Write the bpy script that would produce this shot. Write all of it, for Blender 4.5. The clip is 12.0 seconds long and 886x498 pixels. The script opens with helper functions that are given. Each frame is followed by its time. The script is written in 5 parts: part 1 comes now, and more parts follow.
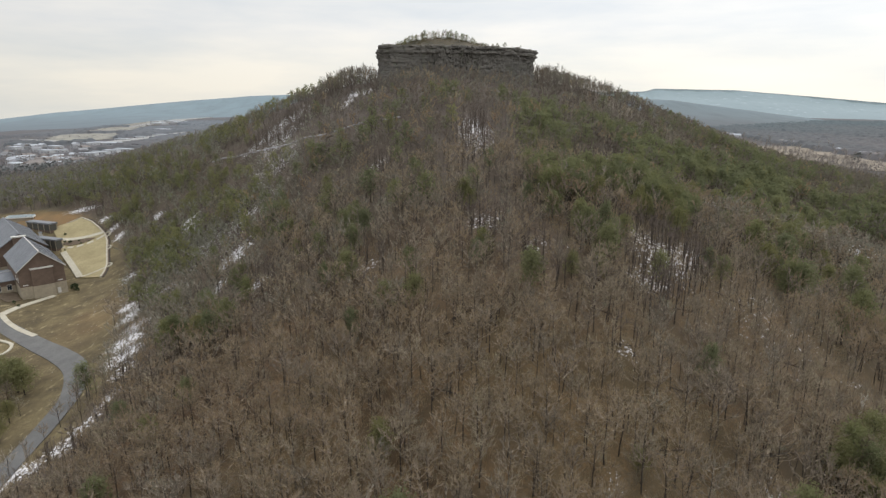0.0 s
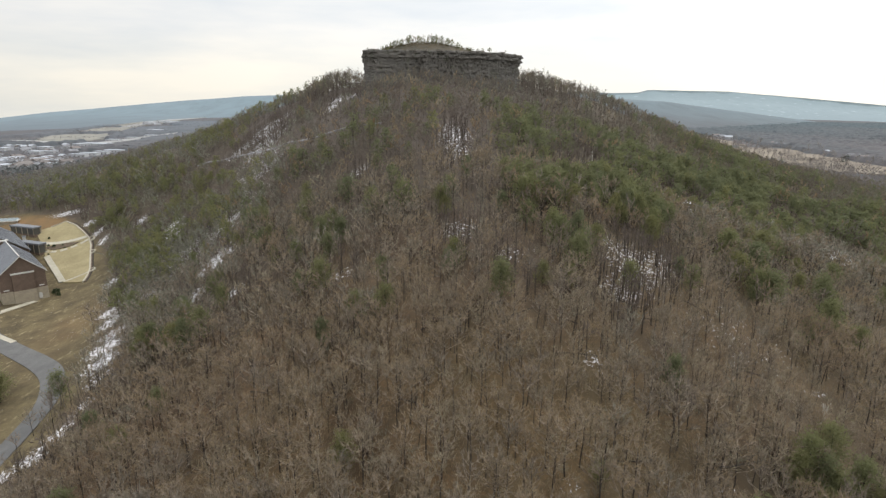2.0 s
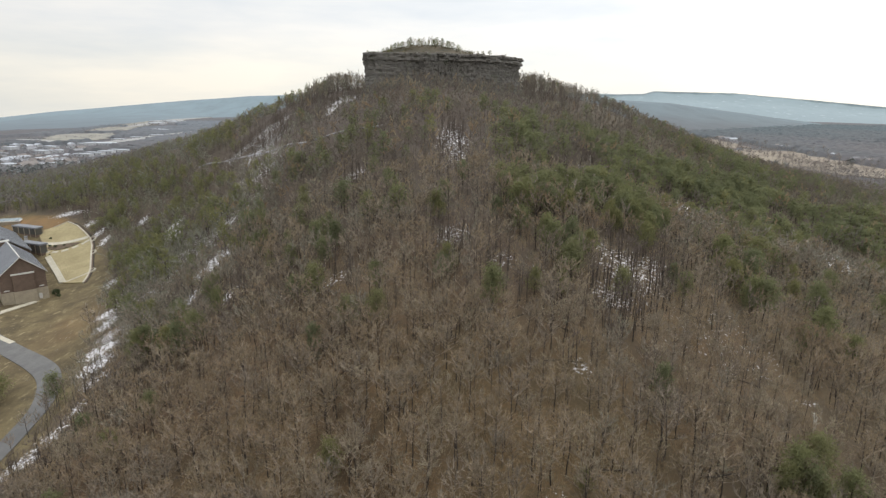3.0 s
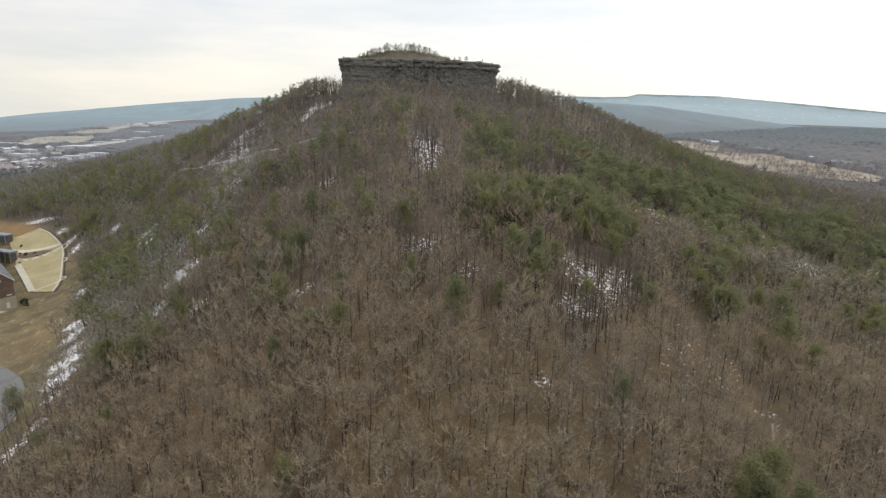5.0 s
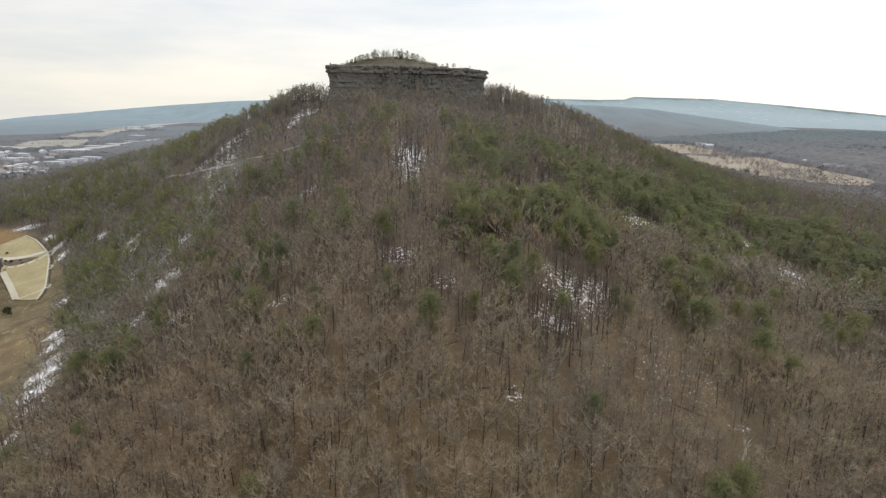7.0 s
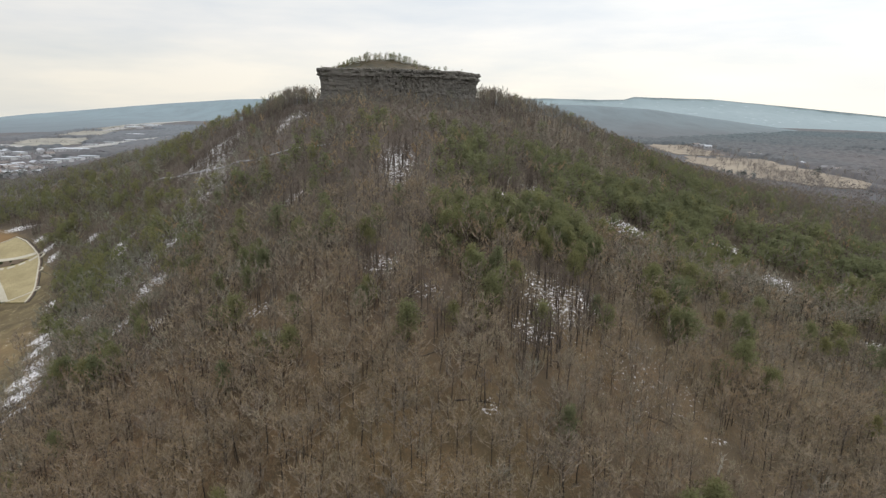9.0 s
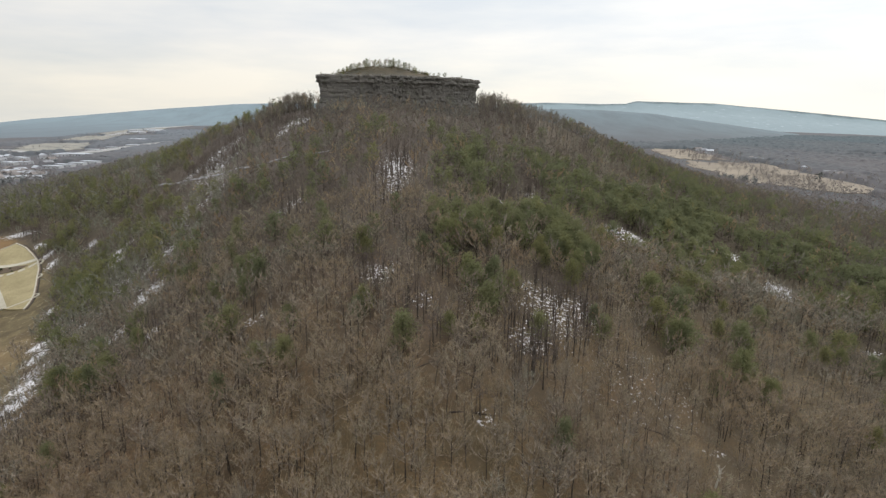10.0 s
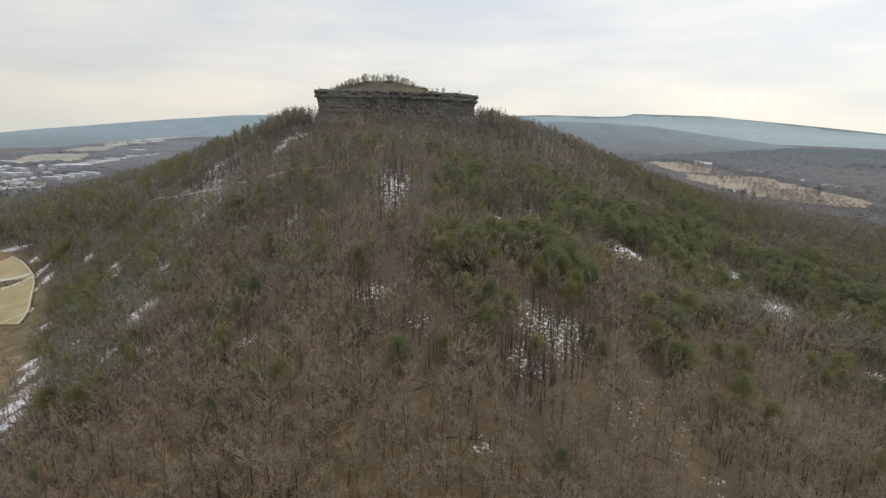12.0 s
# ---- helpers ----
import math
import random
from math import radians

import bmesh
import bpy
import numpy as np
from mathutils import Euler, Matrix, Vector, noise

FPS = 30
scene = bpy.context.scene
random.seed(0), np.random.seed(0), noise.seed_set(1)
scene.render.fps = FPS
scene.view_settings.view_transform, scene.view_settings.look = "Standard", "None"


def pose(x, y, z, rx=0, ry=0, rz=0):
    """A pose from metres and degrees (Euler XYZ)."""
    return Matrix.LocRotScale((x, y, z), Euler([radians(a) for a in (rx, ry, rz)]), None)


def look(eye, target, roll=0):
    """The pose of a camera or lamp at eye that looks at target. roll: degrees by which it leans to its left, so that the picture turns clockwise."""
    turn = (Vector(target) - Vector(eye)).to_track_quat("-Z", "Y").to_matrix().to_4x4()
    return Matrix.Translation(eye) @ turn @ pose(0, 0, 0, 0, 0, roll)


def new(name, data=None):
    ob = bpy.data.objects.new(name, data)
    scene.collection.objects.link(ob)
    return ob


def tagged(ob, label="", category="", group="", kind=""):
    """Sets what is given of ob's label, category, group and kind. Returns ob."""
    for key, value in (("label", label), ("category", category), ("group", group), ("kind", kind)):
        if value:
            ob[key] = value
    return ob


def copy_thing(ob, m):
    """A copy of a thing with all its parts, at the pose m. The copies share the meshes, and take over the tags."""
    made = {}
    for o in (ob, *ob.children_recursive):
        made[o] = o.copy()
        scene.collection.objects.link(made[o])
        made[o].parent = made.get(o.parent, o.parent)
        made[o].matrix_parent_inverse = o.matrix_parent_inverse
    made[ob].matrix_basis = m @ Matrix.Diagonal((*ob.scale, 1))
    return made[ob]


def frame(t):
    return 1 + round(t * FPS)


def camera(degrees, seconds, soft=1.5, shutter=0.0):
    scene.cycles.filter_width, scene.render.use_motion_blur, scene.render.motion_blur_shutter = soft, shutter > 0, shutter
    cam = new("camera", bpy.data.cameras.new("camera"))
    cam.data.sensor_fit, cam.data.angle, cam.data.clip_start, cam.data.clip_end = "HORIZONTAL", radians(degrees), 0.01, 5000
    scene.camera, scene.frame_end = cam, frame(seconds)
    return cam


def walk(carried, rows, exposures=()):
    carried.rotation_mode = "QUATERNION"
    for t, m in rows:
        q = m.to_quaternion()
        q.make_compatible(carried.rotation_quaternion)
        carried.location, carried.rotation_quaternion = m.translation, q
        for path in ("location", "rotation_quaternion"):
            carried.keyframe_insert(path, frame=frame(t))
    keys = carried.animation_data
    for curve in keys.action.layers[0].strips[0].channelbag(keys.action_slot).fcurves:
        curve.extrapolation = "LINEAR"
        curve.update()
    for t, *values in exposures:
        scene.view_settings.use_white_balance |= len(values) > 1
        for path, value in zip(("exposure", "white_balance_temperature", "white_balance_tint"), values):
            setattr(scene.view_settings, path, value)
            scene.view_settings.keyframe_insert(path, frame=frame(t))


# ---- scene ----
# A winter hill with a flat-topped rock butte, seen from a slowly rising aircraft.
cam = camera(75.0, 12.0, soft=1.35)
ROWS = [
    (0.0, 0.0, 0.0, 92.0, 75.5, 0.0, 0.0),
    (0.5, 1.708, -0.083, 92.758, 75.485, 0.03, -0.054),
    (1.0, 3.114, -0.264, 93.367, 75.492, -0.054, 0.184),
    (1.5, 4.677, -0.213, 94.028, 75.503, -0.105, -0.394),
    (2.0, 6.316, -0.073, 94.574, 75.529, -0.132, -0.462),
    (2.5, 7.968, 0.037, 95.271, 75.562, -0.249, -0.343),
    (3.0, 9.548, 0.168, 95.946, 75.567, -0.346, 0.045),
    (5.0, 15.672, 1.554, 98.323, 75.769, -0.434, -1.237),
    (5.5, 17.117, 1.721, 98.784, 75.929, -0.542, -0.984),
    (6.0, 18.812, 2.018, 99.561, 75.918, -0.586, -0.44),
    (6.5, 20.109, 2.435, 100.178, 75.964, -0.469, -1.087),
    (7.0, 21.678, 2.825, 100.724, 76.009, -0.415, -1.493),
    (9.0, 27.178, 4.076, 103.338, 75.907, -0.651, -1.427),
    (9.5, 28.215, 4.545, 104.01, 75.931, -0.578, -1.331),
    (10.0, 28.848, 5.224, 104.595, 76.3, -0.577, -1.229),
    (10.5, 29.265, 5.922, 105.12, 76.613, -0.684, -1.118),
    (11.0, 29.399, 6.427, 105.727, 76.92, -0.804, -0.99),
    (11.5, 29.472, 6.862, 106.319, 77.189, -0.863, -0.963),
    (12.0, 29.52, 7.337, 106.713, 77.395, -0.788, -1.285),
]
walk(cam, [(t, pose(x, y, z, rx, ry, rz)) for t, x, y, z, rx, ry, rz in ROWS],
     exposures=[(0.0, -0.04), (0.5, 0.07), (1.5, 0.10), (7.0, 0.10), (9.0, 0.0), (10.3, 0.0), (12.0, -0.15)])


# ---- sky and sun ----
def build_sky():
    w = bpy.data.worlds.new("overcast_sky")
    w.use_nodes = True
    nt = w.node_tree
    nt.nodes.clear()
    out = nt.nodes.new("ShaderNodeOutputWorld")
    bg = nt.nodes.new("ShaderNodeBackground")
    clear = nt.nodes.new("ShaderNodeTexSky")
    clear.sky_type, clear.sun_disc = "NISHITA", False
    clear.sun_elevation, clear.sun_rotation = radians(38), radians(35)
    dim = nt.nodes.new("ShaderNodeMix")
    dim.data_type, dim.blend_type = "RGBA", "MULTIPLY"
    dim.inputs[0].default_value = 1.0
    dim.inputs[7].default_value = (0.10, 0.10, 0.10, 1)
    nt.links.new(clear.outputs[0], dim.inputs[6])
    tc = nt.nodes.new("ShaderNodeTexCoord")
    sep = nt.nodes.new("ShaderNodeSeparateXYZ")
    nt.links.new(tc.outputs["Generated"], sep.inputs[0])
    # cloud deck: cream towards the horizon, pale grey above
    height = nt.nodes.new("ShaderNodeValToRGB")
    el = height.color_ramp.elements
    el[0].position, el[0].color = 0.0, (0.90, 0.87, 0.79, 1)
    el[1].position, el[1].color = 1.0, (1.72, 1.76, 1.80, 1)
    for pos, col in ((0.05, (0.93, 0.90, 0.83, 1)), (0.11, (0.90, 0.89, 0.87, 1)), (0.20, (0.84, 0.86, 0.87, 1)), (0.45, (1.32, 1.35, 1.37, 1))):
        e = el.new(pos)
        e.color = col
    nt.links.new(sep.outputs["Z"], height.inputs[0])
    # streaks of thicker and thinner cloud
    mp = nt.nodes.new("ShaderNodeMapping")
    mp.inputs["Scale"].default_value = (1.6, 1.6, 9.0)
    nt.links.new(tc.outputs["Generated"], mp.inputs[0])
    nz = nt.nodes.new("ShaderNodeTexNoise")
    nz.inputs["Scale"].default_value, nz.inputs["Detail"].default_value = 1.7, 5.0
    nz.inputs["Roughness"].default_value = 0.55
    nt.links.new(mp.outputs[0], nz.inputs["Vector"])
    streak = nt.nodes.new("ShaderNodeValToRGB")
    se = streak.color_ramp.elements
    se[0].position, se[0].color = 0.36, (0.86, 0.90, 0.95, 1)
    se[1].position, se[1].color = 0.66, (1.08, 1.06, 1.03, 1)
    nt.links.new(nz.outputs[0], streak.inputs[0])
    deck = nt.nodes.new("ShaderNodeMix")
    deck.data_type, deck.blend_type = "RGBA", "MULTIPLY"
    deck.inputs[0].default_value = 1.0
    nt.links.new(height.outputs[0], deck.inputs[6])
    nt.links.new(streak.outputs[0], deck.inputs[7])
    # brighter where the veiled sun stands, ahead and to the right
    side = nt.nodes.new("ShaderNodeMapRange")
    side.inputs[1].default_value, side.inputs[2].default_value = -0.6, 0.6
    side.inputs[3].default_value, side.inputs[4].default_value = 0.92, 1.22
    nt.links.new(sep.outputs["X"], side.inputs[0])
    lit = nt.nodes.new("ShaderNodeMix")
    lit.data_type, lit.blend_type = "RGBA", "MULTIPLY"
    lit.inputs[0].default_value = 1.0
    nt.links.new(deck.outputs[2], lit.inputs[6])
    nt.links.new(side.outputs[0], lit.inputs[7])
    cover = nt.nodes.new("ShaderNodeMix")
    cover.data_type = "RGBA"
    cover.inputs[0].default_value = 0.94
    nt.links.new(dim.outputs[2], cover.inputs[6])
    nt.links.new(lit.outputs[2], cover.inputs[7])
    nt.links.new(cover.outputs[2], bg.inputs[0])
    bg.inputs[1].default_value = 1.0
    nt.links.new(bg.outputs[0], out.inputs[0])
    scene.world = w
    lamp = bpy.data.lights.new("veiled_sun", "SUN")
    lamp.energy, lamp.angle, lamp.color = 1.0, radians(25), (1.0, 0.95, 0.88)
    ob = new("veiled_sun", lamp)
    ob.matrix_world = look((200, 260, 400), (0, 0, 0))


build_sky()


# ---- materials ----
class Nodes:
    """A small wrapper that makes a principled material and adds nodes to it."""

    def __init__(self, name, rough=0.9, metal=0.0):
        self.mat = bpy.data.materials.new(name)
        self.mat.use_nodes = True
        self.nt = self.mat.node_tree
        self.bsdf = self.nt.nodes["Principled BSDF"]
        self.bsdf.inputs["Roughness"].default_value = rough
        self.bsdf.inputs["Metallic"].default_value = metal
        self.bsdf.inputs["Specular IOR Level"].default_value = 0.25
        self.coord = self.nt.nodes.new("ShaderNodeTexCoord").outputs["Object"]

    def noise(self, scale, detail=4.0, rough=0.55, vec=None, stretch=None):
        n = self.nt.nodes.new("ShaderNodeTexNoise")
        n.inputs["Scale"].default_value, n.inputs["Detail"].default_value = scale, detail
        n.inputs["Roughness"].default_value = rough
        v = vec or self.coord
        if stretch:
            m = self.nt.nodes.new("ShaderNodeMapping")
            m.inputs["Scale"].default_value = stretch
            self.nt.links.new(v, m.inputs[0])
            v = m.outputs[0]
        self.nt.links.new(v, n.inputs["Vector"])
        return n.outputs[0]

    def ramp(self, fac, stops):
        r = self.nt.nodes.new("ShaderNodeValToRGB")
        el = r.color_ramp.elements
        while len(el) < len(stops):
            el.new(0.5)
        for e, (p, c) in zip(el, stops):
            e.position = p
            e.color = (*c, 1) if len(c) == 3 else c
        self.nt.links.new(fac, r.inputs[0])
        return r.outputs[0]

    def value(self, fac, lo, hi, a=0.0, b=1.0):
        m = self.nt.nodes.new("ShaderNodeMapRange")
        for i, v in enumerate((lo, hi, a, b)):
            m.inputs[1 + i].default_value = v
        self.nt.links.new(fac, m.inputs[0])
        return m.outputs[0]

    def math(self, op, a, b):
        m = self.nt.nodes.new("ShaderNodeMath")
        m.operation = op
        for i, v in enumerate((a, b)):
            if isinstance(v, (int, float)):
                m.inputs[i].default_value = v
            else:
                self.nt.links.new(v, m.inputs[i])
        return m.outputs[0]

    def mix(self, fac, a, b, blend="MIX"):
        m = self.nt.nodes.new("ShaderNodeMix")
        m.data_type, m.blend_type = "RGBA", blend
        for i, v in ((0, fac), (6, a), (7, b)):
            if isinstance(v, (int, float)):
                m.inputs[i].default_value = v
            elif isinstance(v, tuple):
                m.inputs[i].default_value = (*v, 1)
            else:
                self.nt.links.new(v, m.inputs[i])
        return m.outputs[2]

    def attribute(self, name):
        a = self.nt.nodes.new("ShaderNodeAttribute")
        a.attribute_name = name
        return a.outputs["Fac"]

    def random(self):
        return self.nt.nodes.new("ShaderNodeObjectInfo").outputs["Random"]

    def bump(self, fac, strength, distance):
        b = self.nt.nodes.new("ShaderNodeBump")
        b.inputs["Strength"].default_value, b.inputs["Distance"].default_value = strength, distance
        self.nt.links.new(fac, b.inputs["Height"])
        self.nt.links.new(b.outputs[0], self.bsdf.inputs["Normal"])

    def thin(self, share):
        """Lets light through thin leaves and sprays of twigs."""
        tr = self.nt.nodes.new("ShaderNodeBsdfTranslucent")
        mx = self.nt.nodes.new("ShaderNodeMixShader")
        mx.inputs[0].default_value = share
        self.nt.links.new(self.bsdf.outputs[0], mx.inputs[1])
        self.nt.links.new(tr.outputs[0], mx.inputs[2])
        self.nt.links.new(mx.outputs[0], self.nt.nodes["Material Output"].inputs[0])
        self.leaf = tr

    def tree_tint(self):
        """The tint stored on a wood's trees, or a chance value for a tree of its own."""
        a = self.attribute("tint")
        return self.math("ADD", a, self.math("MULTIPLY", self.random(), self.math("LESS_THAN", a, 0.001)))

    leaf = None

    def done(self, colour):
        if self.leaf is not None:
            self.nt.links.new(colour, self.leaf.inputs[0])
        if isinstance(colour, tuple):
            self.bsdf.inputs["Base Color"].default_value = (*colour, 1)
        else:
            self.nt.links.new(colour, self.bsdf.inputs["Base Color"])
        return self.mat


def mat_ground():
    """Leaf litter with snow in the hollows, dead turf round the building, woods on the plain."""
    n = Nodes("leaf_litter", 0.95)
    big, mid, fine = n.noise(0.012, 3), n.noise(0.09, 5), n.noise(1.3, 4)
    litter = n.mix(n.value(mid, 0.40, 0.60), (0.104, 0.064, 0.036), (0.200, 0.116, 0.058))
    litter = n.mix(n.value(fine, 0.35, 0.7), litter, (0.078, 0.054, 0.034))
    litter = n.mix(n.math("MULTIPLY", n.value(big, 0.45, 0.62), 0.4), litter, (0.150, 0.118, 0.055))
    old = n.mix(n.value(mid, 0.40, 0.60), (0.080, 0.060, 0.044), (0.122, 0.095, 0.068))
    old = n.mix(n.value(n.noise(0.035, 4), 0.5, 0.7, 0.0, 0.7), old, (0.088, 0.086, 0.050))
    litter = n.mix(n.attribute("fresh"), n.mix(n.value(fine, 0.35, 0.7, 0.0, 0.6), old, (0.066, 0.053, 0.042)), litter)
    sep = n.nt.nodes.new("ShaderNodeSeparateXYZ")
    n.nt.links.new(n.coord, sep.inputs[0])
    stony = n.math("MULTIPLY", n.value(sep.outputs["Z"], 48, 84), n.value(n.noise(0.05, 4), 0.25, 0.55, 0.55, 1.0))
    litter = n.mix(stony, litter, n.mix(n.value(fine, 0.35, 0.65), (0.072, 0.058, 0.049), (0.108, 0.087, 0.073)))
    litter = n.mix(n.math("MULTIPLY", n.value(sep.outputs["X"], 60, 140), 0.65), litter, n.mix(n.value(fine, 0.35, 0.65), (0.095, 0.080, 0.050), (0.128, 0.106, 0.066)))
    turf = n.mix(n.value(n.noise(0.11, 6, 0.65), 0.40, 0.60), (0.068, 0.053, 0.030), (0.148, 0.116, 0.061))
    turf = n.mix(n.value(n.noise(0.30, 5, 0.7, stretch=(1, 0.6, 1)), 0.56, 0.66, 0.0, 0.8), turf, (0.290, 0.238, 0.140))
    turf = n.mix(n.value(fine, 0.4, 0.75), turf, (0.105, 0.080, 0.042))
    litter = n.mix(n.value(n.noise(5.0, 3, 0.7), 0.42, 0.62, 0.0, 0.5), litter, (0.060, 0.046, 0.033))
    litter = n.mix(n.value(n.noise(0.4, 5, 0.7), 0.55, 0.68, 0.0, 0.45), litter, (0.175, 0.140, 0.098))
    col = n.mix(n.attribute("turf"), litter, turf)
    col = n.mix(n.attribute("clay"), col, n.mix(n.value(mid, 0.35, 0.65), (0.205, 0.122, 0.056), (0.140, 0.096, 0.050)))
    # woods of the plain: tones greyed and blued to carry distance haze
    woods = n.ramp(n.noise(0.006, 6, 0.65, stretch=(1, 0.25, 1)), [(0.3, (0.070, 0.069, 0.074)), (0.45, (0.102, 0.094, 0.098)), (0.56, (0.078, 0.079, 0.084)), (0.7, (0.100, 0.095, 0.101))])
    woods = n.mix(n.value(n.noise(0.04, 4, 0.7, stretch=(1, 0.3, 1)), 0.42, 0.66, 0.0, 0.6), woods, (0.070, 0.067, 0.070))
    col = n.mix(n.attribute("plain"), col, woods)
    flake = n.math("ADD", n.math("MULTIPLY", n.noise(1.1, 5, 0.72), 1.25), n.math("MULTIPLY", fine, 0.45))
    cover = n.math("ADD", flake, n.math("MULTIPLY", n.attribute("snow"), 0.36))
    mask = n.value(cover, 1.15, 1.20)
    speck = n.value(n.noise(0.8, 5, 0.72, stretch=(1, 0.75, 1)), 0.725, 0.735)
    mask = n.math("MAXIMUM", mask, n.math("MULTIPLY", speck, n.math("SUBTRACT", 1.0, n.attribute("plain"))))
    col = n.mix(mask, col, n.mix(n.value(fine, 0.4, 0.6), (0.72, 0.70, 0.70), (0.58, 0.56, 0.57)))
    n.bump(fine, 0.5, 0.25)
    return n.done(col)


def mat_bark():
    n = Nodes("dark_bark", 0.95)
    t = n.tree_tint()
    col = n.ramp(t, [(0.0, (0.030, 0.023, 0.018)), (0.5, (0.052, 0.041, 0.033)), (0.85, (0.09, 0.074, 0.060)), (1.0, (0.17, 0.155, 0.135))])
    col = n.mix(n.value(n.noise(2.5, 3), 0.35, 0.65), col, (0.045, 0.036, 0.030))
    return n.done(col)


def mat_twig():
    n = Nodes("grey_brown_twigs", 0.95)
    col = n.ramp(n.tree_tint(), [(0.0, (0.250, 0.172, 0.108)), (0.3, (0.310, 0.240, 0.150)), (0.5, (0.275, 0.205, 0.128)),
                                 (0.68, (0.330, 0.290, 0.205)), (0.84, (0.146, 0.119, 0.100)), (1.0, (0.255, 0.260, 0.200))])
    n.thin(0.4)
    return n.done(col)


def mat_limb():
    n = Nodes("pale_skylit_limb", 0.95)
    # paler than the trunk, partly to paint sky light on the upper limbs
    col = n.ramp(n.tree_tint(), [(0.0, (0.190, 0.150, 0.115)), (0.4, (0.310, 0.252, 0.190)), (0.7, (0.250, 0.196, 0.144)), (1.0, (0.345, 0.300, 0.240))])
    return n.done(n.mix(n.value(n.noise(1.5, 3), 0.4, 0.7), col, (0.120, 0.096, 0.074)))


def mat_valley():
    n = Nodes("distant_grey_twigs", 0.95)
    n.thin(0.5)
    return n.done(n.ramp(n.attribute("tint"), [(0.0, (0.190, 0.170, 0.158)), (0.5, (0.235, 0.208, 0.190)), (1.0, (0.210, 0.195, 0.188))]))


def mat_needles():
    n = Nodes("pine_needles", 0.85)
    col = n.ramp(n.tree_tint(), [(0.0, (0.195, 0.184, 0.080)), (0.35, (0.188, 0.195, 0.092)), (0.7, (0.152, 0.164, 0.092)), (1.0, (0.210, 0.206, 0.094))])
    isl = n.nt.nodes.new("ShaderNodeNewGeometry").outputs["Random Per Island"]
    col = n.mix(n.value(isl, 0.5, 1.0, 0.0, 0.25), col, (0.200, 0.194, 0.098))
    n.thin(0.6)
    return n.done(col)


def mat_rock():
    n = Nodes("weathered_sandstone", 0.92)
    strata = n.noise(1.0, 5, 0.6, stretch=(0.03, 0.03, 0.55))
    blot = n.noise(0.11, 5, 0.6)
    streak = n.noise(1.0, 4, 0.6, stretch=(0.35, 0.35, 0.03))
    col = n.mix(n.value(strata, 0.36, 0.64), (0.103, 0.096, 0.086), (0.142, 0.130, 0.115))
    col = n.mix(n.value(streak, 0.56, 0.72, 0.0, 0.6), col, (0.066, 0.064, 0.056))
    col = n.mix(n.value(n.noise(0.3, 4), 0.55, 0.68, 0.0, 0.5), col, (0.085, 0.092, 0.058))
    col = n.mix(n.value(blot, 0.62, 0.72, 0.0, 0.6), col, (0.205, 0.135, 0.098))
    n.bump(n.noise(0.8, 6, 0.65), 0.5, 0.4)
    return n.done(col)


def mat_mottled(name, a, b, scale, rough=0.9, fine=None, bump=0.0, metal=0.0):
    n = Nodes(name, rough, metal)
    col = n.mix(n.value(n.noise(scale, 5, 0.6), 0.35, 0.65), a, b)
    f = n.noise(fine or scale * 12, 3)
    col = n.mix(n.value(f, 0.45, 0.75, 0.0, 0.35), col, tuple(0.6 * c for c in a))
    if bump:
        n.bump(f, 0.4, bump)
    return n.done(col)


# greyer versions of twig and needle colour that stand for distance haze
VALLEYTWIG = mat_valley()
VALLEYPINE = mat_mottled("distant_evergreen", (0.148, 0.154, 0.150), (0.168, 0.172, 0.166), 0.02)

RIMROCK = mat_mottled("pale_rim_sandstone", (0.165, 0.150, 0.128), (0.225, 0.205, 0.172), 0.25, fine=1.5, bump=0.1)
GROUND, BARK, TWIG, LIMB, NEEDLE, ROCK = mat_ground(), mat_bark(), mat_twig(), mat_limb(), mat_needles(), mat_rock()
ASPHALT = mat_mottled("worn_asphalt", (0.108, 0.105, 0.102), (0.145, 0.140, 0.135), 0.15)
CONCRETE = mat_mottled("pale_concrete", (0.36, 0.33, 0.26), (0.45, 0.41, 0.33), 0.3)
LAWN = mat_mottled("dormant_lawn", (0.245, 0.202, 0.110), (0.335, 0.280, 0.158), 0.07, fine=0.9)
DRYGRASS = mat_mottled("dry_summit_grass", (0.030, 0.029, 0.020), (0.092, 0.070, 0.042), 0.045, fine=0.7, bump=0.2)
BRICK = mat_mottled("red_brown_brick", (0.112, 0.080, 0.062), (0.150, 0.106, 0.080), 0.4, fine=4.0)
STONE = mat_mottled("buff_stone", (0.27, 0.23, 0.17), (0.34, 0.29, 0.215), 0.5, fine=2.5, bump=0.05)
METALROOF = mat_mottled("grey_standing_seam_metal", (0.155, 0.162, 0.175), (0.195, 0.200, 0.215), 0.2, 0.55)
TRIM = mat_mottled("off_white_trim", (0.50, 0.48, 0.44), (0.57, 0.55, 0.51), 0.6, 0.6)
GLASS = Nodes("dark_window_glass", 0.08).done((0.02, 0.025, 0.03))
TINTGLASS = Nodes("tinted_glazing", 0.25).done((0.085, 0.082, 0.075))
# near-black brown standing in for shade at the lawn wall's foot
WALLSHADE = mat_mottled("wall_foot_shade", (0.030, 0.025, 0.018), (0.052, 0.042, 0.030), 0.8)
BARKMULCH = mat_mottled("dark_bark_mulch", (0.085, 0.060, 0.042), (0.130, 0.100, 0.066), 0.6)
DRYBRUSH = mat_mottled("dry_brush", (0.075, 0.070, 0.036), (0.150, 0.115, 0.062), 0.08)
PALEGLASS = Nodes("pale_skylight_glass", 0.15).done((0.35, 0.40, 0.42))
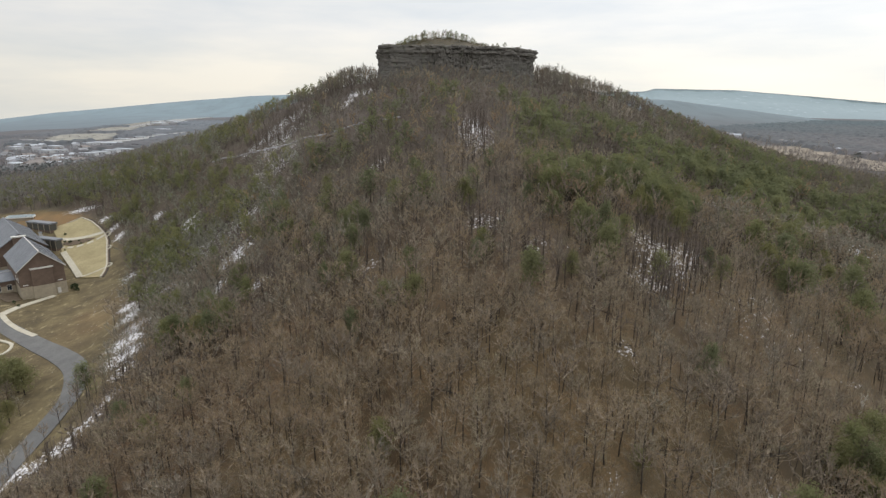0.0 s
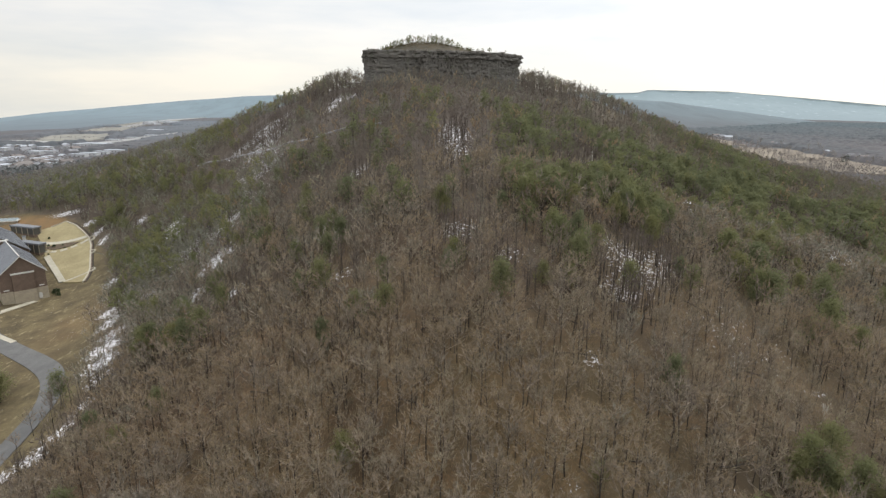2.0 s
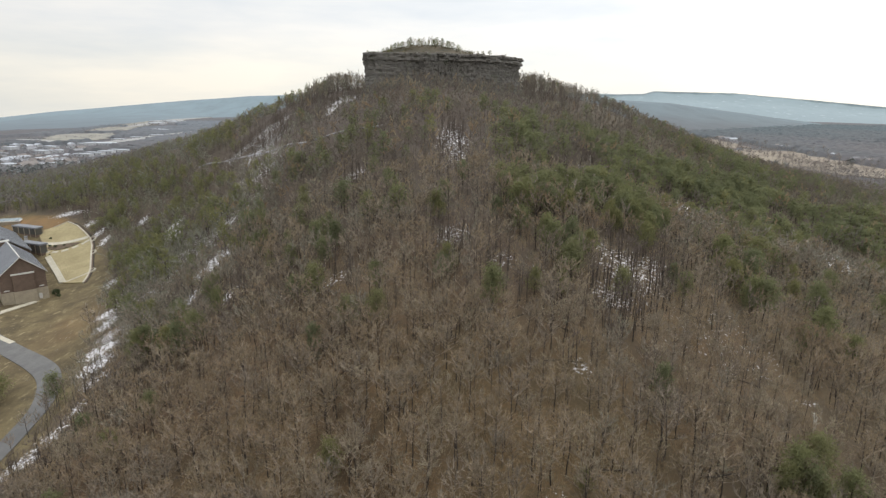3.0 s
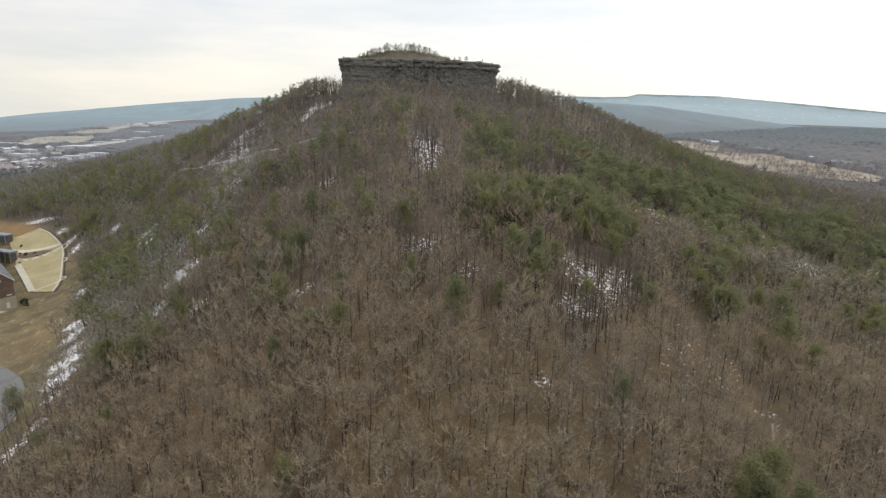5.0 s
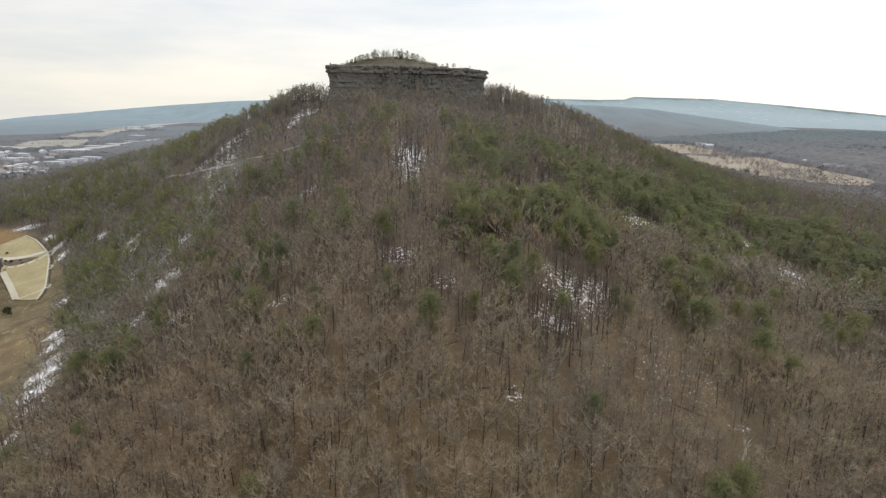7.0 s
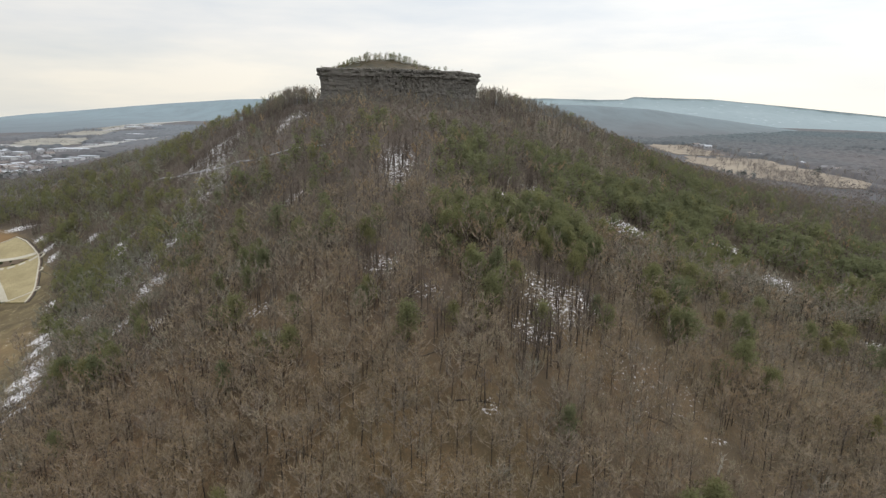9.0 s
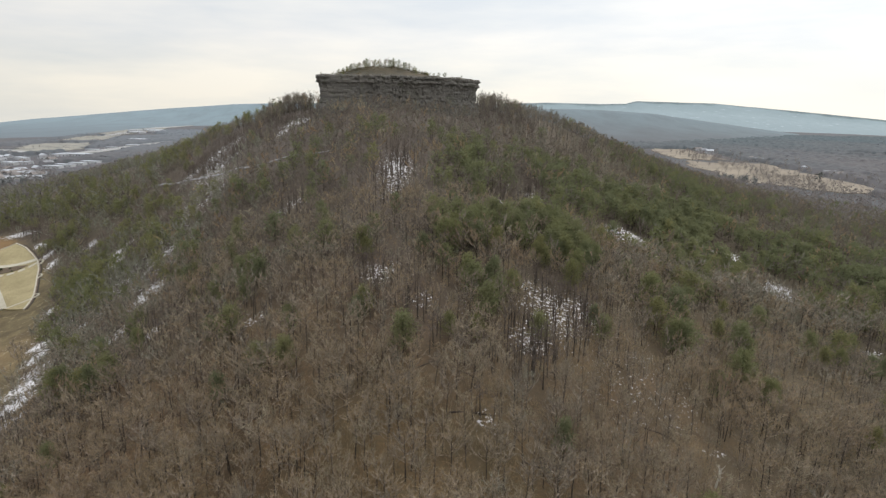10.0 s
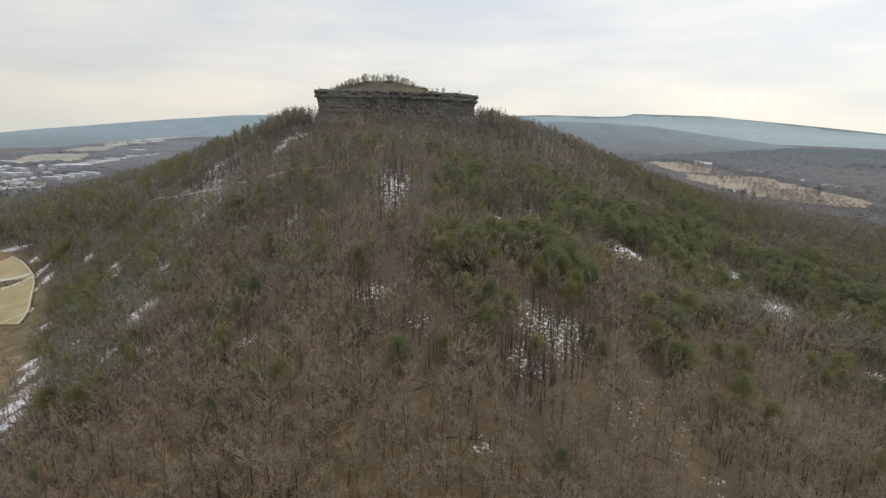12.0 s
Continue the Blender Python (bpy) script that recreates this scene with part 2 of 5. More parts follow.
TRAIL = mat_mottled("trail_earth_and_snow", (0.40, 0.40, 0.42), (0.095, 0.075, 0.058), 0.3, fine=1.2)
TANFIELD = mat_mottled("tan_hay_field", (0.170, 0.140, 0.106), (0.262, 0.220, 0.168), 0.012, fine=0.08)
DULLFIELD = mat_mottled("dull_winter_pasture", (0.150, 0.146, 0.135), (0.300, 0.280, 0.232), 0.03, fine=0.12)
PALEFIELD = mat_mottled("pale_frosted_field", (0.20, 0.195, 0.185), (0.36, 0.355, 0.345), 0.02, fine=0.06)
LEAF = mat_mottled("evergreen_shrub_leaf", (0.030, 0.045, 0.020), (0.055, 0.070, 0.028), 0.8)
DEADWOOD = mat_mottled("bleached_dead_wood", (0.42, 0.39, 0.34), (0.56, 0.53, 0.47), 0.7)


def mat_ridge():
    n = Nodes("hazed_far_ridge", 0.95)
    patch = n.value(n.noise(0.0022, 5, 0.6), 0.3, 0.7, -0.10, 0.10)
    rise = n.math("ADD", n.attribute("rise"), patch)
    # pale blue haze painted into the colour, varying with height on the slope
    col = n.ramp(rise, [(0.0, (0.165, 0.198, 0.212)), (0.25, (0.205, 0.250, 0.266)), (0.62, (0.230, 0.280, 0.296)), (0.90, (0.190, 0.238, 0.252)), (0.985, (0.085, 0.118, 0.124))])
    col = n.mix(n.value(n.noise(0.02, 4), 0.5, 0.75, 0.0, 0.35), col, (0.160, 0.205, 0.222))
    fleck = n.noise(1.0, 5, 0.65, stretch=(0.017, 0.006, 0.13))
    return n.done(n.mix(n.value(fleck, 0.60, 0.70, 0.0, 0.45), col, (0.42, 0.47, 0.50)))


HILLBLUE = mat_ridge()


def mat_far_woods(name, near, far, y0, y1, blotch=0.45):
    """Far woods with haze painted in: base colour runs from grey to blue-green with distance."""
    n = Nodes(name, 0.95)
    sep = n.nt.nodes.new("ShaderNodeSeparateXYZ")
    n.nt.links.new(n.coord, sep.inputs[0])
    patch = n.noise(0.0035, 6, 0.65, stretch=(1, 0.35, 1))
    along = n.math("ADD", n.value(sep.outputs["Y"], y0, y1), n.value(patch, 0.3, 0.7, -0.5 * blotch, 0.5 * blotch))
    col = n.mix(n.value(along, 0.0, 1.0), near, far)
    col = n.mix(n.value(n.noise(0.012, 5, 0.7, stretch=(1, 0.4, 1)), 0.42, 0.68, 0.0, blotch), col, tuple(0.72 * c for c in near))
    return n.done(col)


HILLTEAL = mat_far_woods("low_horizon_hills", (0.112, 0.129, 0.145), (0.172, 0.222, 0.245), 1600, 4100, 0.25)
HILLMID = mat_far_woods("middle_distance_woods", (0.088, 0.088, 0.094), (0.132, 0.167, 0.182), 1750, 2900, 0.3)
TOWNROOF = [mat_mottled("white_flat_roof", (0.36, 0.38, 0.41), (0.46, 0.47, 0.50), 0.05),
            mat_mottled("grey_shingle_roof", (0.20, 0.20, 0.21), (0.28, 0.28, 0.29), 0.05),
            mat_mottled("brown_shingle_roof", (0.175, 0.155, 0.145), (0.24, 0.215, 0.20), 0.05)]
TOWNWALL = mat_mottled("pale_siding", (0.36, 0.36, 0.38), (0.48, 0.48, 0.48), 0.1)


# ---- mesh helpers ----
def part(name, bm, material, parent=None, label=""):
    """Links a bmesh as one mesh object, under a thing or a part."""
    me = bpy.data.meshes.new(name)
    bm.to_mesh(me)
    bm.free()
    me.materials.append(material)
    ob = new(name, me)
    ob.parent = parent
    if label:
        ob["label"] = label
    return ob


def array_mesh(name, verts, tris, materials, slots=None, tint=None):
    me = bpy.data.meshes.new(name)
    nv, nf = len(verts), len(tris)
    me.vertices.add(nv)
    me.vertices.foreach_set("co", np.asarray(verts, np.float32).ravel())
    me.loops.add(nf * 3)
    me.loops.foreach_set("vertex_index", np.asarray(tris, np.int32).ravel())
    me.polygons.add(nf)
    me.polygons.foreach_set("loop_start", np.arange(0, nf * 3, 3, dtype=np.int32))
    for m in materials:
        me.materials.append(m)
    if slots is not None:
        me.polygons.foreach_set("material_index", np.asarray(slots, np.int32))
    if tint is not None:
        me.attributes.new("tint", "FLOAT", "POINT").data.foreach_set("value", np.asarray(tint, np.float32))
    me.update(calc_edges=True)
    return me


def box(bm, x0, x1, y0, y1, z0, z1, m=None):
    v = [bm.verts.new(p) for p in ((x0, y0, z0), (x1, y0, z0), (x1, y1, z0), (x0, y1, z0), (x0, y0, z1), (x1, y0, z1), (x1, y1, z1), (x0, y1, z1))]
    for f in ((3, 2, 1, 0), (4, 5, 6, 7), (0, 1, 5, 4), (1, 2, 6, 5), (2, 3, 7, 6), (3, 0, 4, 7)):
        bm.faces.new([v[i] for i in f])
    if m is not None:
        bmesh.ops.transform(bm, matrix=m, verts=v)
    return v


def prism(bm, outline, z0, z1):
    """A slab over a plan outline; z0 and z1 are numbers or functions of x and y."""
    low = [bm.verts.new((x, y, z0(x, y) if callable(z0) else z0)) for x, y in outline]
    top = [bm.verts.new((x, y, z1(x, y) if callable(z1) else z1)) for x, y in outline]
    bm.faces.new(top)
    bm.faces.new(low[::-1])
    k = len(outline)
    for i in range(k):
        j = (i + 1) % k
        bm.faces.new((low[i], low[j], top[j], top[i]))


# ---- ground ----
LATTICE_X, LATTICE_Y, LATTICE_S = np.arange(-240, 241, 80.0), np.arange(60, 421, 90.0), 62.0
LATTICE = np.array([
    [0.3, -3.4, -7.2, -2.7, -7.9, -7.5, -0.9],
    [1.6, -12.0, -10.3, 11.6, 5.1, -6.4, -0.3],
    [9.9, -17.6, -3.8, 4.5, -3.6, -9.6, -4.6],
    [-16.6, -21.3, 12.1, 1.2, -8.4, -3.7, 0.3],
    [0.5, -3.0, 9.7, -21.9, 15.2, -0.2, -2.0]])


def ground_height(x, y):
    """The lie of the land: a lopsided cone with spurs and hollows, on a plain sunk at its sides to fit the camera's
    view.
    """
    x, y = np.asarray(x, float), np.asarray(y, float)
    u, v = x - 2.846, y - 388.658
    r = np.hypot(u, v) + 1e-6
    c, s = u / r, v / r
    reach = 288.421 * (1 + 0.067 * c + 0.338 * s - 0.152 * (c * c - s * s) - 0.088 * 2 * c * s)
    z = -3.91 + 118.938 * np.exp(-(r / reach) ** 1.543)
    for j, ly in enumerate(LATTICE_Y):
        for i, lx in enumerate(LATTICE_X):
            z = z + LATTICE[j, i] * np.exp(-((x - lx) ** 2 + (y - ly) ** 2) / (2 * LATTICE_S ** 2))
    hill = np.clip((z - 6) / 20, 0, 1)
    z = z + hill * (0.9 * np.sin(x / 9.7 + 1.3 * np.sin(y / 14.0)) * np.sin(y / 8.3 + x / 31.0) + 0.5 * np.sin(x / 4.1 + y / 5.3))
    z = z - 150 * np.clip((-x - 900) / 2400, 0, 1) ** 2 - 70 * np.clip((x - 1300) / 2400, 0, 1) ** 2
    return z


def gz(x, y):
    return float(ground_height(x, y))


SNOW_A = [(-121, 213, 8, 7, 0.95), (-134, 235, 5, 5, 0.8), (-119, 202, 9, 8, 1.15), (-114, 190, 8, 9, 1.15), (-108, 178, 6, 7, 0.95), (-104, 161, 4, 8, 0.9), (-104, 149, 5, 6, 1.1), (-106, 140, 5, 5, 1.1), (-112, 134, 6, 5, 1.2), (-117, 129, 7, 6, 1.25), (-160, 284, 5, 12, 0.9),
          (-247, 392, 17, 5, 0.95), (-224, 376, 6, 5, 1.0), (-212, 364, 4, 7, 1.0), (-203, 352, 4, 8, 1.0), (-86, 230, 10, 11, 1.0), (-104, 372, 27, 20, 0.74), (-118, 366, 13, 14, 0.72), (-96, 346, 18, 24, 0.72), (-92, 318, 20, 18, 0.68), (-84, 304, 15, 12, 0.7), (-115, 268, 55, 48, 0.62), (-131, 226, 6, 9, 1.0), (-54, 364, 9, 14, 0.95), (-46, 358, 6, 10, 1.0), (-55, 342, 6, 10, 0.95)]
SNOW_B = [(14, 257, 10, 28, 0.84), (-27, 240, 9, 8, 0.66), (65, 164, 13, 19, 0.76), (56, 149, 8, 8, 0.9), (74, 167, 7, 12, 0.8), (13, 177, 8, 8, 0.78), (35, 158, 5, 6, 0.55), (42, 122, 3, 5, 0.78),
          (170, 266, 9, 9, 1.3), (116, 253, 12, 9, 1.3), (-143, 315, 11, 9, 1.1), (-92, 264, 10, 8, 0.85), (-87, 208, 7, 6, 0.95)]
SNOW_C = [(95, 121, 4, 3, 0.7), (60, 91, 4, 3, 0.9), (-23, 168, 6, 5, 0.7), (177, 236, 9, 8, 1.3), (59, 242, 6, 7, 1.05), (75, 262, 7, 8, 1.0),
          (84, 138, 25, 22, 0.44), (-64, 191, 6, 6, 0.85), (27, 161, 5, 5, 0.7), (185, 190, 7, 6, 0.8), (31, 92, 3, 3, 0.8), (-147, 329, 8, 7, 1.05), (-182, 361, 6, 6, 1.0), (-163, 287, 5, 7, 1.0), (-139, 239, 6, 6, 1.05), (-120, 240, 7, 5, 0.95), (-117, 271, 6, 5, 0.85)]
# where the leaf litter is fresh and rust-brown
FRESH = [(5, 105, 75, 48, 1.0), (-55, 130, 45, 50, 0.85), (85, 135, 50, 45, 0.7), (120, 165, 45, 22, 0.8), (10, 285, 38, 24, 0.55), (-10, 165, 50, 25, 0.55)]
WOOD_EDGE_Y = (90, 132, 145, 172, 210, 284, 345, 372, 395, 402)
WOOD_EDGE_X = (-114, -112, -107, -111, -128, -160, -200, -226, -262, -420)


def wood_edge(y):
    """The x at which the wood gives way to the open ground round the building."""
    return np.interp(y, WOOD_EDGE_Y, WOOD_EDGE_X)


def axis(lo, hi, step, far_lo, far_hi):
    mid = list(np.arange(lo, hi + 0.1, step))
    out, d, p = [], step, hi
    while p < far_hi:
        d *= 1.18
        p = min(p + d, far_hi)
        out.append(p)
    low, d, p = [], step, lo
    while p > far_lo:
        d *= 1.18
        p = max(p - d, far_lo)
        low.append(p)
    return np.array(low[::-1] + mid + out)


def build_ground():
    xs, ys = axis(-290, 260, 2.8, -4800, 4800), axis(40, 460, 2.8, -900, 4900)
    X, Y = np.meshgrid(xs, ys)
    Z = ground_height(X, Y)
    nx, ny = len(xs), len(ys)
    idx = np.arange(nx * ny).reshape(ny, nx)
    a, b, c, d = idx[:-1, :-1].ravel(), idx[:-1, 1:].ravel(), idx[1:, 1:].ravel(), idx[1:, :-1].ravel()
    tris = np.concatenate([np.stack([a, b, c], 1), np.stack([a, c, d], 1)])
    me = array_mesh("ground", np.stack([X.ravel(), Y.ravel(), Z.ravel()], 1), tris, [GROUND])
    me.polygons.foreach_set("use_smooth", np.ones(len(tris), bool))
    snow = np.zeros_like(X)
    for cx, cy, rx, ry, amount in SNOW_A + SNOW_B + SNOW_C:
        snow = np.maximum(snow, amount * np.exp(-(((X - cx) / rx) ** 2 + ((Y - cy) / ry) ** 2) ** 1.5))
    inside = np.clip((wood_edge(Y) - X) / 6 + 0.5, 0, 1) * (Y < 400) * (Y > 60)
    clay = np.exp(-(((X + 268) / 32) ** 2 + ((Y - 383) / 12) ** 2) ** 2) + 0.4 * np.exp(-(((X + 150) / 14) ** 2 + ((Y - 240) / 30) ** 2))
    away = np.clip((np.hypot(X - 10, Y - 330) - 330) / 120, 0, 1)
    fresh = np.zeros_like(X)
    for cx, cy, rx, ry, amount in FRESH:
        fresh = np.maximum(fresh, amount * np.exp(-(((X - cx) / rx) ** 2 + ((Y - cy) / ry) ** 2) ** 1.5))
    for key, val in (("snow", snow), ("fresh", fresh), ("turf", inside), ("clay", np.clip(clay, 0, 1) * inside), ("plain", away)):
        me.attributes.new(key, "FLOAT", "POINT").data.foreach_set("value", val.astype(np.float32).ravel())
    tagged(new("ground", me), "brown leaf-littered hillside with patches of old snow", "ground", kind="structure")


build_ground()


def strip(name, centre, width, lift, material, label, kind="structure", thick=0.25, parent=None):
    """A road, path or kerb draped along a line of plan points."""
    pts = [Vector((x, y, 0)) for x, y in centre]
    dense = []
    for i in range(len(pts) - 1):
        p0, p1, p2, p3 = pts[max(i - 1, 0)], pts[i], pts[i + 1], pts[min(i + 2, len(pts) - 1)]
        k = max(2, int((p2 - p1).length / 2.5))
        for j in range(k):
            t = j / k
            dense.append(0.5 * (2 * p1 + (p2 - p0) * t + (2 * p0 - 5 * p1 + 4 * p2 - p3) * t * t + (3 * p1 - p0 - 3 * p2 + p3) * t ** 3))
    dense.append(pts[-1])
    bm = bmesh.new()
    rows = []
    for i, p in enumerate(dense):
        d = (dense[min(i + 1, len(dense) - 1)] - dense[max(i - 1, 0)]).normalized()
        nrm = Vector((-d.y, d.x, 0))
        row = []
        for s in (-0.5, 0.0, 0.5):
            q = p + nrm * width * s
            row.append(bm.verts.new((q.x, q.y, gz(q.x, q.y) + lift)))
        for s in (0.5, -0.5):
            q = p + nrm * width * s
            row.append(bm.verts.new((q.x, q.y, gz(q.x, q.y) + lift - thick)))
        rows.append(row)
    for r0, r1 in zip(rows, rows[1:]):
        for i in range(5):
            j = (i + 1) % 5
            bm.faces.new((r0[i], r0[j], r1[j], r1[i]))
    bm.faces.new(rows[0][::-1])
    bm.faces.new(rows[-1])
    bmesh.ops.recalc_face_normals(bm, faces=bm.faces)
    ob = part(name, bm, material, parent)
    if parent is None:
        tagged(ob, label, name.split("_")[-1], kind=kind)
    return ob


ROAD = [(-262, 282), (-228, 256), (-193, 236), (-168, 220), (-148, 206), (-133.5, 192), (-123.5, 174), (-120.5, 157), (-119, 139), (-116, 110), (-115, 70)]
strip("road", ROAD, 7.8, 0.25, ASPHALT, "grey asphalt drive curving past the building")


# ---- rock butte ----
BUTTE_C, BUTTE_A, BUTTE_B, BUTTE_TURN, RIM = Vector((9.0, 400.0, 0)), 51.0, 36.0, radians(12), 122.9


def butte_reach(a):
    c, s = abs(math.cos(a)) + 1e-6, abs(math.sin(a)) + 1e-6
    half = BUTTE_A - (1.6 if math.cos(a) > 0 else 0.0)
    base = 1.0 / ((c / half) ** 3.6 + (s / BUTTE_B) ** 3.6) ** (1 / 3.6)
    turn = (a - radians(213.3) + math.pi) % (2 * math.pi) - math.pi
    base += 10.5 * math.exp(-(turn / 0.17) ** 2)
    return base + 1.3 * noise.noise(Vector((7 * math.cos(a), 7 * math.sin(a), 3.0))) + 0.8 * noise.noise(Vector((26 * math.cos(a), 26 * math.sin(a), 9.0)))


def butte_point(a, r):
    x, y = r * math.cos(a), r * math.sin(a)
    c, s = math.cos(BUTTE_TURN), math.sin(BUTTE_TURN)
    return BUTTE_C.x + c * x - s * y, BUTTE_C.y + s * x + c * y


def on_butte(x, y, grow=0.0):
    dx, dy = x - BUTTE_C.x, y - BUTTE_C.y
    c, s = math.cos(BUTTE_TURN), math.sin(BUTTE_TURN)
    u, v = c * dx + s * dy, -s * dx + c * dy
    return math.hypot(u, v) < butte_reach(math.atan2(v, u)) + grow


def summit_height(x, y):
    return RIM + 0.2 + 6.6 * math.exp(-(((x + 2) / 27) ** 2 + ((y - 396) / 21) ** 2) ** 1.3) + 0.5 * noise.noise(Vector((x * 0.12, y * 0.12, 0))) + 0.3 * noise.noise(Vector((x * 0.4, y * 0.4, 3)))


def rim_height(a):
    return RIM + 0.55 * noise.noise(Vector((4 * math.cos(a), 4 * math.sin(a), 21.0))) - 1.8 * max(0.0, math.cos(a)) ** 3


def build_butte():
    top = new("rock_butte")
    tagged(top, "flat-topped sandstone butte with ledged grey cliffs and a dry grass knoll", "rock cliff")
    seg = 420
    # overhanging cap bed, undercut below in places
    levels = [(0.2, -0.5, 0.0), (0.0, 0.35, 0.0), (-0.7, 0.7, 0.0), (-1.4, 0.55, 0.0), (-1.8, 0.3, 0.8), (-2.6, 0.2, 0.9), (-2.9, 0.3, 0.0), (-4.2, 0.4, 0.0), (-4.7, -0.3, 0.0)]
    bm = bmesh.new()
    rings = []
    for dz, out, cut in levels:
        ring = []
        for i in range(seg):
            a = 2 * math.pi * i / seg
            c, s = math.cos(a), math.sin(a)
            notch = min(1.0, max(0.0, 0.35 + 1.9 * noise.noise(Vector((6 * c, 6 * s, 40)))))
            jag = 0.55 * round(2.2 * noise.noise(Vector((22 * c, 22 * s, round(dz) * 0.9)))) + 0.8 * noise.noise(Vector((9 * c, 9 * s, 5))) + 0.3 * noise.noise(Vector((60 * c, 60 * s, dz * 0.6)))
            x, y = butte_point(a, butte_reach(a) + out - cut * notch + jag)
            ring.append(bm.verts.new((x, y, rim_height(a) + dz * 0.9)))
        rings.append(ring)
    for r0, r1 in zip(rings, rings[1:]):
        for i in range(seg):
            j = (i + 1) % seg
            bm.faces.new((r0[j], r0[i], r1[i], r1[j]))
    part("cap_rock", bm, ROCK, top, "overhanging ledge of grey sandstone")
    # loose slabs along the rim that faces the valley
    g = random.Random(17)
    a = radians(200)
    while a < radians(345):
        width, thick, deep = g.uniform(2.0, 6.0), g.uniform(0.35, 0.95), g.uniform(2.0, 3.6)
        r = butte_reach(a)
        if g.random() < 0.78:
            out = g.uniform(-0.2, 0.9)
            outline = [(-deep, -width / 2 * g.uniform(0.7, 1)), (out * g.uniform(0.4, 1), -width / 2), (out + 0.2, -width * g.uniform(0.0, 0.25)), (out, width * g.uniform(0.2, 0.42)), (out * 0.5, width / 2), (-deep, width / 2 * g.uniform(0.7, 1))]
            z0 = rim_height(a) - g.uniform(0.1, 0.3)
            bm = bmesh.new()
            prism(bm, [(u + r, v) for u, v in outline], z0, lambda u, v: z0 + thick + 0.05 * (u - r))
            slab = part("rim_slab", bm, RIMROCK, top)
            o = butte_point(0, 0)
            slab.matrix_basis = Matrix.Translation((o[0], o[1], 0)) @ Matrix.Rotation(a + BUTTE_TURN, 4, "Z")
        a += (width + g.uniform(0.1, 1.5)) / r
    bm = bmesh.new()
    rings = []
    depth = np.concatenate([np.linspace(-2.6, -19, 56), [-22, -27]])
    for dz in depth:
        ring = []
        for i in range(seg):
            a = 2 * math.pi * i / seg
            c, s = math.cos(a), math.sin(a)
            drop = -dz / 1.55 + 0.5 * noise.noise(Vector((4 * c, 4 * s, 8)))
            bed = math.floor(drop)
            ledge = 0.6 * noise.noise(Vector((11 * c, 11 * s, bed * 3.1))) + (0.1 if bed % 2 else -0.05)
            joint = -0.14 if drop - bed < 0.2 else 0.0
            crack = -0.8 if abs(noise.noise(Vector((15 * c, 15 * s, 2 + bed * 0.35)))) < 0.04 else 0.0
            rough = 1.3 * noise.noise(Vector((7 * c, 7 * s, dz * 0.04))) + 0.45 * round(2.0 * noise.noise(Vector((30 * c, 30 * s, bed * 1.7)))) + 0.35 * noise.noise(Vector((75 * c, 75 * s, dz * 1.1)))
            slope = -0.8 * math.sin(min(1.0, (-dz - 2.6) / 9.0) * math.pi / 2) + max(0.0, -dz - 13) * 0.4
            x, y = butte_point(a, butte_reach(a) - 0.5 + ledge + joint + crack + rough + slope)
            ring.append(bm.verts.new((x, y, rim_height(a) + dz)))
        rings.append(ring)
    for r0, r1 in zip(rings, rings[1:]):
        for i in range(seg):
            j = (i + 1) % seg
            bm.faces.new((r0[j], r0[i], r1[i], r1[j]))
    part("cliff", bm, ROCK, top, "weathered layered sandstone cliff face")
    bm = bmesh.new()
    fr = np.linspace(0.995, 0.04, 16)
    rings = []
    for f in fr:
        ring = []
        for i in range(0, seg, 3):
            a = 2 * math.pi * i / seg
            x, y = butte_point(a, butte_reach(a) * f)
            k = min(1.0, (1 - f) * 9)
            ring.append(bm.verts.new((x, y, (1 - k) * (rim_height(a) + 0.1) + k * summit_height(x, y))))
        rings.append(ring)
    n = len(rings[0])
    for r0, r1 in zip(rings, rings[1:]):
        for i in range(n):
            j = (i + 1) % n
            bm.faces.new((r0[i], r0[j], r1[j], r1[i]))
    bm.faces.new(rings[-1])
    for f in bm.faces:
        f.smooth = True
    part("summit", bm, DRYGRASS, top, "dry tan grass on a low knoll")


build_butte()


# ---- trees as arrays of triangles ----
class Builder:
    def __init__(self, seed):
        self.rng = np.random.default_rng(seed)
        self.v, self.t, self.m = [], [], []

    def tube(self, pts, radii, sides, slot=0):
        pts = np.asarray(pts, float)
        base = len(self.v)
        for i, (p, r) in enumerate(zip(pts, radii)):
            d = pts[min(i + 1, len(pts) - 1)] - pts[max(i - 1, 0)]
            d = d / (np.linalg.norm(d) + 1e-9)
            ref = np.array([1.0, 0, 0]) if abs(d[2]) > 0.8 else np.array([0, 0, 1.0])
            a = np.cross(d, ref)
            a /= np.linalg.norm(a) + 1e-9
            b = np.cross(d, a)
            for k in range(sides):
                w = 2 * math.pi * k / sides
                self.v.append(p + r * (math.cos(w) * a + math.sin(w) * b))
        for i in range(len(pts) - 1):
            for k in range(sides):
                j = (k + 1) % sides
                p, q = base + i * sides, base + (i + 1) * sides
                self.t += [(p + k, p + j, q + j), (p + k, q + j, q + k)]
                self.m += [slot, slot]

    def sliver(self, p, d, length, width, slot=1):
        side = np.cross(d, self.rng.normal(size=3))
        side /= np.linalg.norm(side) + 1e-9
        base = len(self.v)
        self.v += [p - side * width / 2, p + side * width / 2, p + d * length]
        self.t.append((base, base + 1, base + 2))
        self.m.append(slot)

    def arrays(self):
        return np.array(self.v), np.array(self.t), np.array(self.m)


def unit(v):
    return v / (np.linalg.norm(v) + 1e-9)


